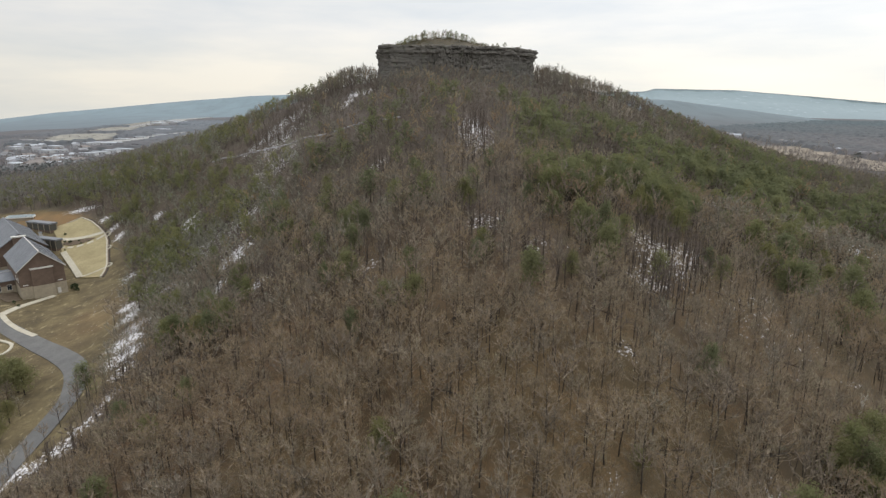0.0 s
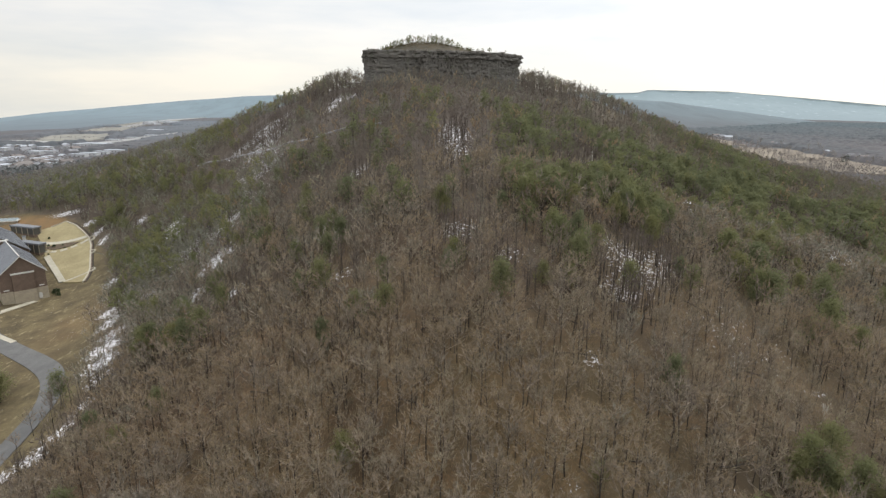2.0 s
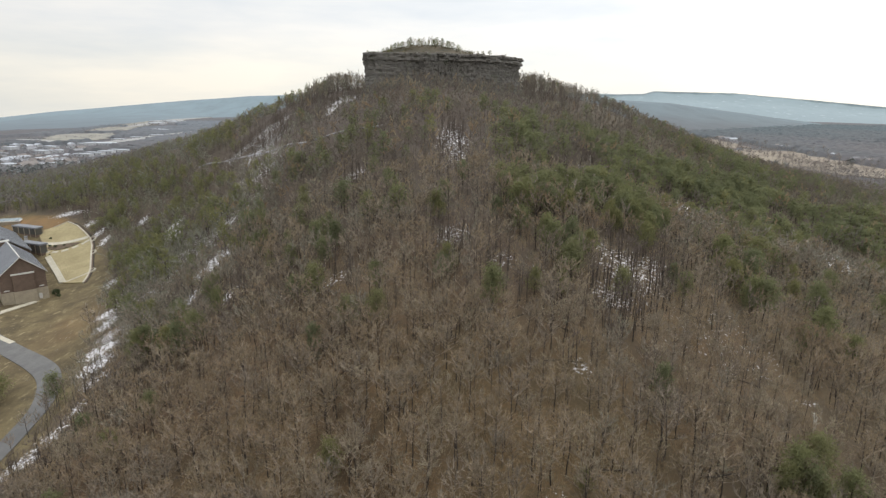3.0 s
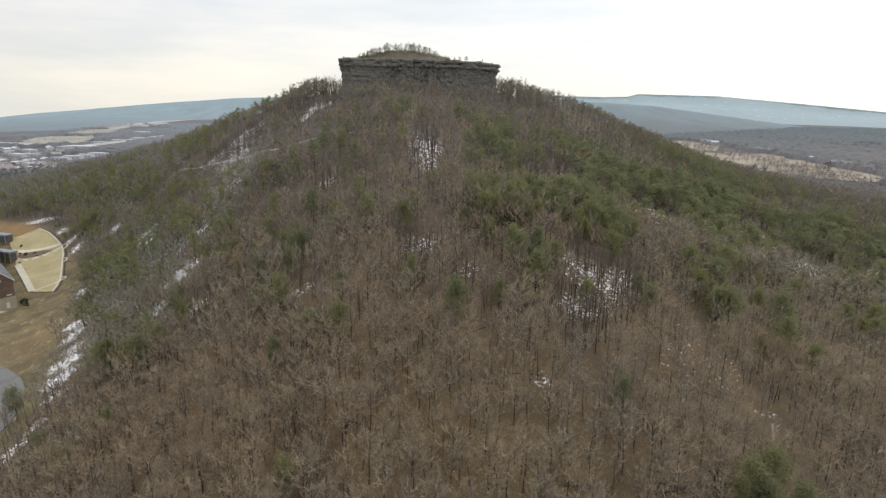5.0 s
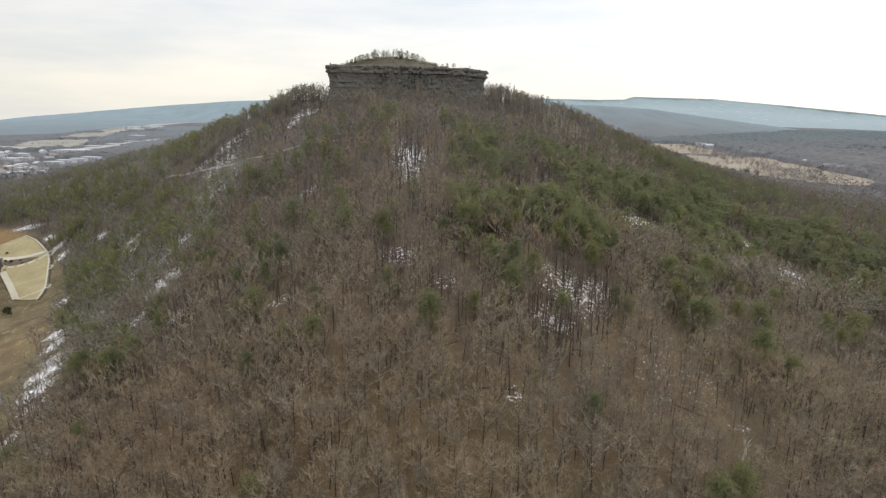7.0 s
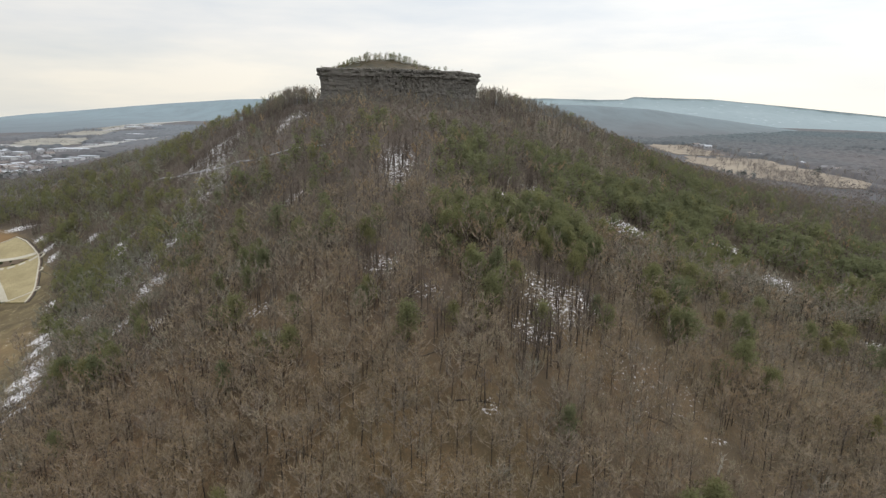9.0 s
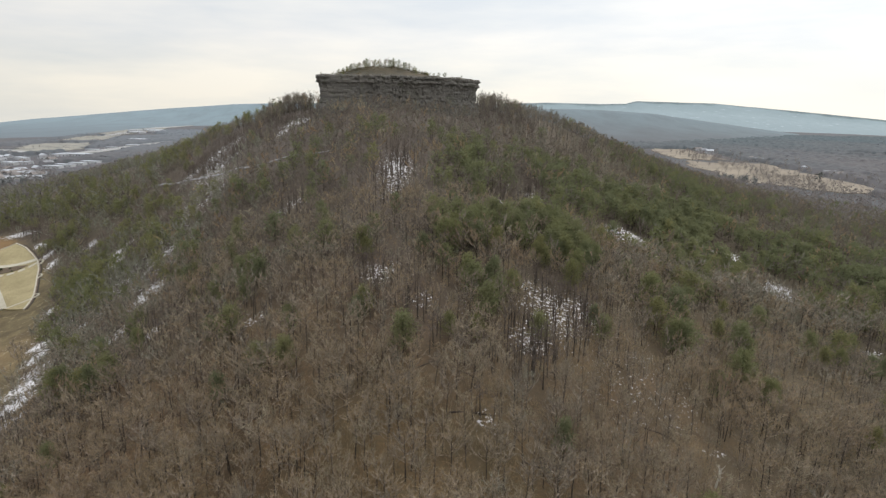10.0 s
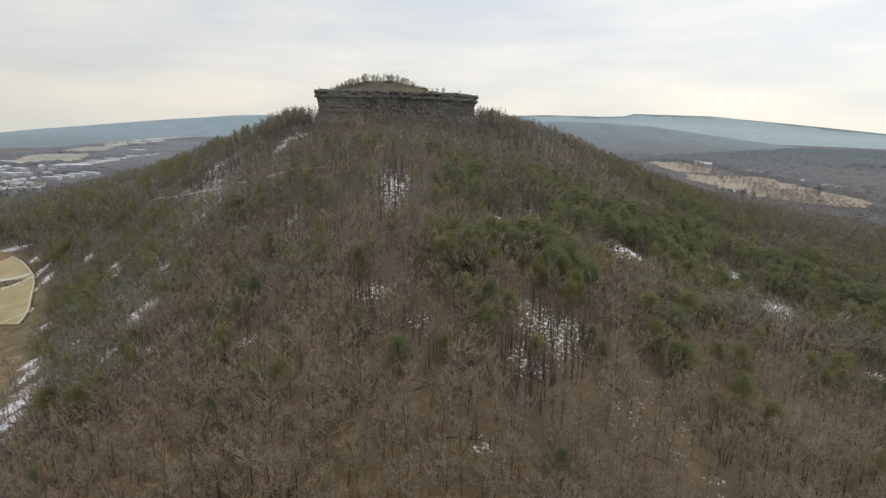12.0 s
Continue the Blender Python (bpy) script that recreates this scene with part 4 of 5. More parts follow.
def gable_block(parent, x0, x1, y0, y1, z0, eave, ridge, stone_top, along_y=True, flashing=None):
    """Walls, stone plinth and a pitched metal roof with white verges."""
    mid = (x0 + x1) / 2 if along_y else (y0 + y1) / 2
    bm = bmesh.new()
    box(bm, x0, x1, y0, y1, z0, stone_top)
    part("plinth", bm, STONE, parent, "buff stone lower storey")
    bm = bmesh.new()
    i = 0.15
    if along_y:
        ends = [[(x0 + i, y, stone_top), (x1 - i, y, stone_top), (x1 - i, y, eave), (mid, y, ridge), (x0 + i, y, eave)] for y in (y0 + i, y1 - i)]
    else:
        ends = [[(x, y0 + i, stone_top), (x, y1 - i, stone_top), (x, y1 - i, eave), (x, mid, ridge), (x, y0 + i, eave)] for x in (x0 + i, x1 - i)]
    rings = [[bm.verts.new(p) for p in e] for e in ends]
    bm.faces.new(rings[0])
    bm.faces.new(rings[1][::-1])
    for k in range(5):
        j = (k + 1) % 5
        bm.faces.new((rings[0][j], rings[0][k], rings[1][k], rings[1][j]))
    bmesh.ops.recalc_face_normals(bm, faces=bm.faces)
    part("wall", bm, BRICK, parent, "red-brown brick upper walls")
    pitch = (ridge - eave) / ((x1 - x0) / 2 if along_y else (y1 - y0) / 2)
    over = 0.7
    roof = part("roof", bmesh.new(), METALROOF, parent, "grey metal pitched roof")
    for sgn in (-1, 1):
        bm = bmesh.new()
        if along_y:
            e = x0 - over if sgn < 0 else x1 + over
            pts = [(mid, y0 - over, ridge + 0.25), (e, y0 - over, eave - over * pitch + 0.25), (e, y1 + over, eave - over * pitch + 0.25), (mid, y1 + over, ridge + 0.25)]
        else:
            e = y0 - over if sgn < 0 else y1 + over
            pts = [(x0 - over, mid, ridge + 0.25), (x0 - over, e, eave - over * pitch + 0.25), (x1 + over, e, eave - over * pitch + 0.25), (x1 + over, mid, ridge + 0.25)]
        top = [bm.verts.new(p) for p in pts]
        low = [bm.verts.new((p[0], p[1], p[2] - 0.3)) for p in pts]
        bm.faces.new(top)
        bm.faces.new(low[::-1])
        for k in range(4):
            j = (k + 1) % 4
            bm.faces.new((low[k], low[j], top[j], top[k]))
        bmesh.ops.recalc_face_normals(bm, faces=bm.faces)
        part("roof_slope", bm, METALROOF, roof)
        # standing seams
        a, b_, d = Vector(pts[0]), Vector(pts[1]), Vector(pts[3])
        run = (d - a).length
        n = int(run / 1.2)
        bm = bmesh.new()
        up = Vector((0, 0, 0.07))
        for s in range(n + 1):
            o = (d - a) * (s / n)
            w = (d - a).normalized() * 0.04
            q = [a + o - w, a + o + w, b_ + o + w, b_ + o - w]
            vt = [bm.verts.new(p + up) for p in q]
            vl = [bm.verts.new(p) for p in q]
            bm.faces.new(vt)
            for k in range(4):
                j = (k + 1) % 4
                bm.faces.new((vl[k], vl[j], vt[j], vt[k]))
        tagged(part("roof_seams", bm, METALROOF, roof), kind="stuff")
    # white verge boards on the gables, and a ridge cap
    for y in ((y0 - over - 0.06, y1 + over + 0.06) if along_y else (x0 - over - 0.06, x1 + over + 0.06)):
        for sgn in (-1, 1):
            e = (x0 - over if sgn < 0 else x1 + over) if along_y else (y0 - over if sgn < 0 else y1 + over)
            p0, p1 = (mid, ridge + 0.3), (e, eave - over * pitch + 0.3)
            bm = bmesh.new()
            rows = []
            for t in (-0.06, 0.06):
                rows.append([bm.verts.new((q[0], y + t, q[1] - dz) if along_y else (y + t, q[0], q[1] - dz)) for q, dz in ((p0, 0), (p1, 0), (p1, 0.5), (p0, 0.5))])
            bm.faces.new(rows[0])
            bm.faces.new(rows[1][::-1])
            for k in range(4):
                j = (k + 1) % 4
                bm.faces.new((rows[0][j], rows[0][k], rows[1][k], rows[1][j]))
            bmesh.ops.recalc_face_normals(bm, faces=bm.faces)
            part("verge_board", bm, flashing or TRIM, parent, "thin verge board")
    bm = bmesh.new()
    if along_y:
        box(bm, mid - 0.25, mid + 0.25, y0 - over, y1 + over, ridge + 0.22, ridge + 0.42)
    else:
        box(bm, x0 - over, x1 + over, mid - 0.25, mid + 0.25, ridge + 0.22, ridge + 0.42)
    part("ridge_cap", bm, flashing or TRIM, parent, "thin ridge flashing")


def add_window(parent, x, y, z, w, h, facing):
    """A framed dark window; facing is the wall's outward normal in the building's axes."""
    t = Matrix.Translation((x, y, z)) @ Matrix.Rotation(math.atan2(facing[0], -facing[1]), 4, "Z")
    win = part("window", bmesh.new(), GLASS, parent)
    bm = bmesh.new()
    for a, b, c, d in ((-w / 2 - 0.1, w / 2 + 0.1, h, h + 0.14), (-w / 2 - 0.16, w / 2 + 0.16, -0.14, 0.0), (-w / 2 - 0.1, -w / 2, 0, h), (w / 2, w / 2 + 0.1, 0, h), (-0.04, 0.04, 0, h)):
        box(bm, a, b, -0.12, 0.02, c, d, t)
    part("window_frame", bm, TRIM, win)
    bm = bmesh.new()
    box(bm, -w / 2, w / 2, -0.05, 0.02, 0, h, t)
    part("pane", bm, GLASS, win)


def build_college():
    top = new("college_building")
    tagged(top, "large brick campus building with grey metal roofs and buff stone base", "building")
    zb = -8.0
    gable_block(top, -9.7, 9.7, 0, 42, zb, 11.2, 19.6, 2.6)
    gable_block(top, -32, -9.8, 16, 40, zb, 3.4, 5.2, 0.6, along_y=False)
    gable_block(top, -13, 11, 52, 112, zb, 11.6, 20.0, 2.6, flashing=METALROOF)
    # projecting brick bay with a white coping on the main gable
    bm = bmesh.new()
    box(bm, -4.6, 4.6, -0.9, 0.14, zb, 11.0)
    part("bay", bm, BRICK, top, "projecting brick bay")
    bm = bmesh.new()
    box(bm, -4.9, 4.9, -1.05, 0.12, 11.0, 11.6)
    part("coping", bm, TRIM, top, "white coping stone")
    bm = bmesh.new()
    box(bm, -4.75, 4.75, -1.0, 0.1, zb, 2.6)
    part("bay_plinth", bm, STONE, top, "buff stone bay base")
    # brick stack with coping between the roofs
    bm = bmesh.new()
    box(bm, -4.5, 1.5, 49.0, 51.8, -8, 18.4)
    part("stack", bm, BRICK, top, "brick stack between the roofs")
    bm = bmesh.new()
    box(bm, -4.9, 1.9, 48.7, 51.9, 18.4, 19.0)
    part("stack_coping", bm, TRIM, top, "white stack coping")
    for x in (-7.4, 7.2):
        bm = bmesh.new()
        box(bm, x - 1.1, x + 1.1, 0.05, 0.22, 3.3, 3.8)
        part("wall_panel", bm, TRIM, top, "small pale wall panel")
    bm = bmesh.new()
    box(bm, 5.4, 6.8, -0.12, 0.1, -3.0, -0.2)
    part("door", bm, TRIM, top, "pale service door in the stone base")
    for y in (5, 11, 17, 23, 29):
        add_window(top, 9.58, y, 4.4, 1.4, 2.2, (1, 0))
        add_window(top, 9.72, y, -1.0, 1.4, 2.2, (1, 0))
    for y in (5, 11):
        add_window(top, -9.58, y, 4.4, 1.4, 2.2, (-1, 0))
    add_window(top, -12.5, 51.9, 5.4, 1.4, 2.4, (0, -1))
    for x in (-27, -22, -17, -12.5):
        add_window(top, x, 15.95, -1.4, 1.8, 2.6, (0, -1))
    top.matrix_basis = HOUSE_M

    # flat covered walks towards the lawn
    for (ax, ay), (bx, by), wide, z in (((-236, 345), (-254, 352), 5.0, 8.5), ((-253, 367), (-274, 375), 5.5, 14.0)):
        walkway = new("covered_walk")
        tagged(walkway, "flat grey-roofed covered walk on slim posts beside the building", "canopy", "covered walks")
        L = math.hypot(bx - ax, by - ay)
        m = Matrix.Translation((ax, ay, 0)) @ Matrix.Rotation(math.atan2(by - ay, bx - ax), 4, "Z")
        bm = bmesh.new()
        box(bm, 0, L, -wide / 2, wide / 2, z, z + 0.6)
        part("canopy", bm, METALROOF, walkway)
        bm = bmesh.new()
        box(bm, -0.1, L + 0.1, -wide / 2 - 0.1, wide / 2 + 0.1, z - 0.25, z - 0.002)
        part("fascia", bm, METALROOF, walkway)
        bm = bmesh.new()
        box(bm, 0.3, L - 0.5, -wide / 2 + 1.1, wide / 2 - 0.3, gz(ax, ay) - 4, z - 0.25)
        part("glazed_wall", bm, TINTGLASS, walkway, "dark glazed wall under the roof")
        bm = bmesh.new()
        box(bm, 0.2, L - 0.4, -wide / 2 + 0.9, wide / 2 - 0.2, gz(ax, ay) - 4, gz(ax, ay) + 1.0)
        part("base_wall", bm, BRICK, walkway, "low brick wall below the glazing")
        for px in np.linspace(0.6, L - 0.6, 5):
            for py in (0.4 - wide / 2, wide / 2 - 0.4):
                bm = bmesh.new()
                w = m @ Vector((px, py, 0))
                box(bm, px - 0.25, px + 0.25, py - 0.25, py + 0.25, gz(w.x, w.y) - 0.3, z - 0.25)
                part("post", bm, STONE, walkway)
        walkway.matrix_basis = m
    for x, y, r, h in ((-259, 362, 0.9, 2.6), (-257, 359.5, 0.7, 3.4), (-261.5, 360, 0.8, 2.2)):
        cab = new("utility_cabinet")
        tagged(cab, "white metal utility cabinet between the covered walks", "cabinet", "utility cabinets")
        bm = bmesh.new()
        box(bm, -r, r, -r, r, -0.6, h)
        part("housing", bm, TRIM, cab)
        bm = bmesh.new()
        box(bm, -r - 0.12, r + 0.12, -r - 0.12, r + 0.12, h, h + 0.18)
        part("lid", bm, METALROOF, cab, "grey metal lid")
        cab.matrix_basis = pose(x, y, gz(x, y), 0, 0, 35)
    # dark paved court beside the low wing
    bm = bmesh.new()
    prism(bm, [(p.x, p.y) for p in (HOUSE_M @ Vector(q) for q in ((-10.4, -1.5, 0), (-10.4, 15.2, 0), (-18, 15.2, 0), (-19, 8, 0), (-16, -1.5, 0)))], lambda x, y: gz(x, y) - 0.5, lambda x, y: gz(x, y) + 0.35)
    tagged(part("paved_court", bm, BARKMULCH), "dark paved court beside the stone wall", "court", kind="structure")
    # low glazed pavilion behind the wings
    pav = new("glazed_pavilion")
    tagged(pav, "low white-framed glazed pavilion behind the brick wings", "building")
    bm = bmesh.new()
    box(bm, -8, 8, -5, 5, -8, 4.0)
    part("wall", bm, STONE, pav)
    bm = bmesh.new()
    box(bm, -8.6, 8.6, -5.6, 5.6, 4.0, 4.5)
    part("roof", bm, TRIM, pav, "white-edged flat roof")
    for i in range(6):
        bm = bmesh.new()
        box(bm, -7.6 + i * 2.6, -5.4 + i * 2.6, -4.8, 4.8, 4.5, 4.9)
        part("skylight", bm, PALEGLASS, pav, "pale glass skylight")
    pav.matrix_basis = pose(-288, 387, 10.5, 0, 0, 22)


build_college()

LAWN_RIM = [(-250, 376), (-243, 381), (-233, 375), (-224, 367), (-215, 358), (-209, 349), (-205, 341), (-198, 328), (-192, 317), (-188, 307), (-185.5, 299)]


def build_lawn():
    outline = LAWN_RIM + [(-199, 303), (-232, 340), (-246, 358), (-257, 371)]
    bm = bmesh.new()
    cx, cy = -217, 342
    rings = []
    for f in np.linspace(1, 0.05, 9):
        ring = []
        for i in range(len(outline)):
            for s in range(3):
                p, q = outline[i], outline[(i + 1) % len(outline)]
                x, y = p[0] + (q[0] - p[0]) * s / 3, p[1] + (q[1] - p[1]) * s / 3
                x, y = cx + (x - cx) * f, cy + (y - cy) * f
                ring.append(bm.verts.new((x, y, gz(x, y) + 0.6)))
        rings.append(ring)
    skirt = [bm.verts.new((v.co.x, v.co.y, v.co.z - 1.6)) for v in rings[0]]
    rings.insert(0, skirt)
    n = len(rings[0])
    for r0, r1 in zip(rings, rings[1:]):
        for i in range(n):
            j = (i + 1) % n
            bm.faces.new((r0[i], r0[j], r1[j], r1[i]))
    bm.faces.new(rings[-1])
    bmesh.ops.recalc_face_normals(bm, faces=bm.faces)
    tagged(part("lawn", bm, LAWN), "dormant straw-coloured lawn inside a low curved wall", "lawn", kind="structure")

    wall = new("retaining_wall")
    tagged(wall, "low curved buff stone wall with rounded seat bays", "wall")

    def run(points, name, w=0.8, h=0.85, material=CONCRETE):
        bm = bmesh.new()
        rows = []
        for i, (x, y) in enumerate(points):
            p0, p1 = points[max(i - 1, 0)], points[min(i + 1, len(points) - 1)]
            d = Vector((p1[0] - p0[0], p1[1] - p0[1], 0)).normalized()
            nn = Vector((-d.y, d.x, 0)) * w / 2
            z = gz(x, y)
            rows.append([bm.verts.new((x + s * nn.x, y + s * nn.y, z + k)) for s, k in ((-1, -1.2), (-1, h), (1, h), (1, -1.2))])
        for r0, r1 in zip(rows, rows[1:]):
            for k in range(4):
                j = (k + 1) % 4
                bm.faces.new((r0[k], r0[j], r1[j], r1[k]))
        bm.faces.new(rows[0])
        bm.faces.new(rows[-1][::-1])
        bmesh.ops.recalc_face_normals(bm, faces=bm.faces)
        part(name, bm, material, wall)

    dense = []
    for p, q in zip(LAWN_RIM, LAWN_RIM[1:]):
        for s in range(4):
            dense.append((p[0] + (q[0] - p[0]) * s / 4, p[1] + (q[1] - p[1]) * s / 4))
    dense.append(LAWN_RIM[-1])
    run(dense, "wall_run")
    outer = []
    for i, (x, y) in enumerate(dense):
        p0, p1 = dense[max(i - 1, 0)], dense[min(i + 1, len(dense) - 1)]
        d = Vector((p1[0] - p0[0], p1[1] - p0[1], 0)).normalized()
        outer.append((x - d.y * 0.75, y + d.x * 0.75))
    run(outer[4:], "wall_face", 0.7, 0.45, BRICK)
    # dark strip that paints the shade along the wall's outer face
    border = []
    for i, (x, y) in enumerate(dense):
        p0, p1 = dense[max(i - 1, 0)], dense[min(i + 1, len(dense) - 1)]
        d = Vector((p1[0] - p0[0], p1[1] - p0[1], 0)).normalized()
        border.append((x - d.y * 1.45, y + d.x * 1.45))
    run(border[6:], "shade_border", 0.8, 0.3, WALLSHADE)
    for cx, cy, r in ((-213.8, 356.5, 2.8), (-204.6, 340.6, 2.3), (-191.2, 315.6, 2.6)):
        arc = [(cx + r * math.cos(a), cy + r * math.sin(a)) for a in np.linspace(radians(-65), radians(115), 14)]
        run(arc, "seat_bay")


build_lawn()


def build_bed():
    outline = [(-240, 351), (-232, 348), (-224, 350.5), (-219, 355), (-226, 355.5), (-234, 354.5)]
    bm = bmesh.new()
    prism(bm, outline, lambda x, y: gz(x, y) - 0.5, lambda x, y: gz(x, y) + 0.8)
    tagged(part("planting_bed", bm, BARKMULCH), "dark mulched planting bed between lawn paths", "planting bed", kind="structure")


build_bed()
strip("lawn_path", [(-246, 357), (-238, 356), (-228, 357), (-217, 360)], 3.0, 0.75, CONCRETE, "pale concrete path across the lawn", thick=0.6)
for (ax, ay), (bx, by) in (((-238, 347), (-234.5, 346.4)), ((-232.5, 346.2), (-229, 346)), ((-227, 346.6), (-223.6, 348.4)), ((-222, 349.4), (-219, 351.4)), ((-217.6, 352.6), (-214.5, 356.5))):
    strip("lawn_path", [(ax, ay), ((ax + bx) / 2, (ay + by) / 2), (bx, by)], 1.9, 0.76, CONCRETE, "pale concrete slab of a stepped path across the lawn", thick=0.6)
strip("lawn_path", [(-232, 341), (-215, 322), (-200, 304)], 3.2, 0.75, CONCRETE, "pale concrete path beside the lawn", thick=0.6)
strip("lawn_path", [(-199, 303.5), (-194, 309), (-189, 315)], 1.4, 0.74, CONCRETE, "pale concrete path across the lawn", thick=0.6)
strip("front_walk", [(-196, 276), (-199, 266), (-201, 256), (-201, 248), (-203, 240)], 3.4, 0.3, CONCRETE, "pale concrete walk along the gable end", thick=0.6)
strip("kerb_walk", [(-201, 247), (-194, 240.5), (-184.5, 233.5), (-172, 226.5)], 2.2, 0.34, CONCRETE, "pale concrete pavement beside the drive", thick=0.6)
strip("kerb_walk", [(-190, 224), (-183, 221.7), (-176.5, 219), (-174, 213.5), (-175, 208)], 1.2, 0.34, CONCRETE, "pale concrete kerb of a planted island", thick=0.6)


# ---- open ground: shrubs, roadside pines, dead trees, logs ----
def shrub_arrays(seed, n, size):
    b = Builder(seed)
    g = b.rng
    for _ in range(n):
        d = unit(g.normal(size=3) * np.array([1, 1, 0.8]) + np.array([0, 0, 0.3]))
        p = d * g.uniform(0.25, 0.5) + np.array([0, 0, 0.42])
        b.sliver(p, unit(d + g.normal(0, 0.5, 3)), size * g.uniform(0.7, 1.3), size * 0.7)
    return b.arrays()


def build_shrubs():
    v, t, m = shrub_arrays(5, 420, 0.16)
    me = array_mesh("shrub", v, t, [LEAF])
    for x, y, r in ((-190.5, 284, 3.6), (-187.5, 281.5, 1.8), (-238, 353, 1.6), (-234, 352, 1.9), (-229, 353, 1.4), (-226, 350, 1.2), (-232, 343, 1.1), (-243, 362, 1.5), (-222, 352, 0.9),
                    (-206, 262, 1.5), (-201, 258, 1.3)):
        ob = new("shrub", me)
        ob.matrix_basis = pose(x, y, gz(x, y) + 0.3, 0, 0, x * 40) @ Matrix.Diagonal((r, r, r, 1))
        tagged(ob, "dark green clipped shrub beside the building and lawn", "shrub", "shrubs round the lawn")


build_shrubs()


def build_roadside():
    g = np.random.default_rng(33)
    rows = [(-114.5, 168, gz(-114.5, 168) - 0.1, 11.5, 0.4, 1.25, 2, 0.3), (-148, 182, gz(-148, 182) - 0.1, 12.5, 2.0, 1.7, 0, 0.3),
            (-144, 180, gz(-144, 180) - 0.1, 10.5, 4.0, 1.6, 1, 0.3), (-158, 187, gz(-158, 187) - 0.1, 12.0, 1.2, 1.6, 2, 0.3),
            (-137, 163, gz(-137, 163) - 0.1, 7.5, 2.2, 1.5, 4, 0.3), (-153, 178, gz(-153, 178) - 0.1, 11.5, 3.0, 1.7, 3, 0.3),
            (-132, 152, gz(-132, 152) - 0.1, 9.0, 1.0, 1.1, 4, 0.3)]
    tree_things(np.array(rows), PINE_HI, ("roadside_pine",), (BARK, NEEDLE), "green pine standing beside the asphalt drive", "tree", "pines by the drive")
    rows = []
    for i in range(34):
        x, y = (-145 + g.normal(0, 5), 163 + g.normal(0, 12)) if i < 26 else (-113 + g.normal(0, 2.0), 118 + 7 * (i - 26))
        if abs(x + 124) < 8 and i < 26:
            x -= 12
        rows.append((x, y, gz(x, y) - 0.1, g.uniform(6, 10), g.uniform(0, 6), 1.0, i % 6, 0.4))
    tree_things(np.array(rows), BARE_HI, ("bare_tree",), (BARK, TWIG, LIMB), "leafless hardwood beside the asphalt drive", "tree", "bare trees by the drive")


build_roadside()


def build_dead_trees():
    for k, (x, y, h, tilt, turn) in enumerate(((91, 113, 5.5, 7, 40), (92.5, 114.5, 3.5, 14, 200), (34, 205, 7, 8, 10), (-15, 92, 5, 35, 120), (60, 244, 8, 10, 80), (76, 262, 7, 5, 300))):
        b = Builder(200 + k)
        g = b.rng
        pts = [np.array([0.02 * h * math.sin(3 * f + k), 0.02 * h * math.cos(2 * f + k), f * h]) for f in (-0.03, 0.25, 0.5, 0.75, 1.0)]
        b.tube(pts, [0.24, 0.2, 0.16, 0.1, 0.03], 6)
        trunk = b.arrays()
        b = Builder(230 + k)
        for i in range(9):
            f = 0.35 + 0.6 * i / 9
            d = unit(np.array([math.cos(i * 2.3), math.sin(i * 2.3), 0.9]))
            p = np.array([0, 0, f * h])
            b.tube([p, p + d * h * 0.1, p + d * h * 0.2 + np.array([0, 0, 0.2])], [0.07, 0.05, 0.02], 3)
        root = new("dead_tree")
        tagged(root, "bleached dead tree standing in the brown woods", "tree", "dead trees")
        for nm, (v, t, _) in (("trunk", trunk), ("crown", b.arrays())):
            ob = new(nm, array_mesh(nm, v, t, [DEADWOOD]))
            ob.parent = root
        root.matrix_basis = pose(x, y, gz(x, y) - 0.1, tilt, 0, turn)
    g = np.random.default_rng(44)
    forms = []
    for k in range(4):
        b = Builder(260 + k)
        pts = [np.array([f, 0.05 * math.sin(4 * f + k), 0.02 * math.sin(3 * f)]) for f in np.linspace(-0.5, 0.5, 5)]
        b.tube(pts, [0.022, 0.02, 0.018, 0.015, 0.008], 6)
        for i in range(4):
            p = np.array([0.1 + 0.1 * i, 0, 0])
            b.tube([p, p + np.array([0.1, 0.1 * (-1) ** i, 0.05])], [0.008, 0.002], 3)
        v, t, _ = b.arrays()
        forms.append(array_mesh("fallen_log", v, t, [BARK]))
    for k in range(30):
        x, y = g.uniform(-60, 85), g.uniform(80, 150)
        L, turn = g.uniform(5, 10), g.uniform(-40, 40)
        e = Vector((math.cos(radians(turn)), math.sin(radians(turn)), 0)) * L / 2
        za, zb = gz(x - e.x, y - e.y), gz(x + e.x, y + e.y)
        ob = new("fallen_log", forms[k % 4])
        ob.matrix_basis = pose(x, y, max((za + zb) / 2, gz(x, y)) + 0.1, 0, -math.degrees(math.atan2(zb - za, L)), turn) @ Matrix.Diagonal((L, L, L, 1))
        tagged(ob, "dark fallen log lying on leaf litter", "log", "fallen logs")


build_dead_trees()
strip("trail", TRAIL_LINE, 0.75, 0.4, TRAIL, "snow-dusted trail cut across the hill", thick=0.6)


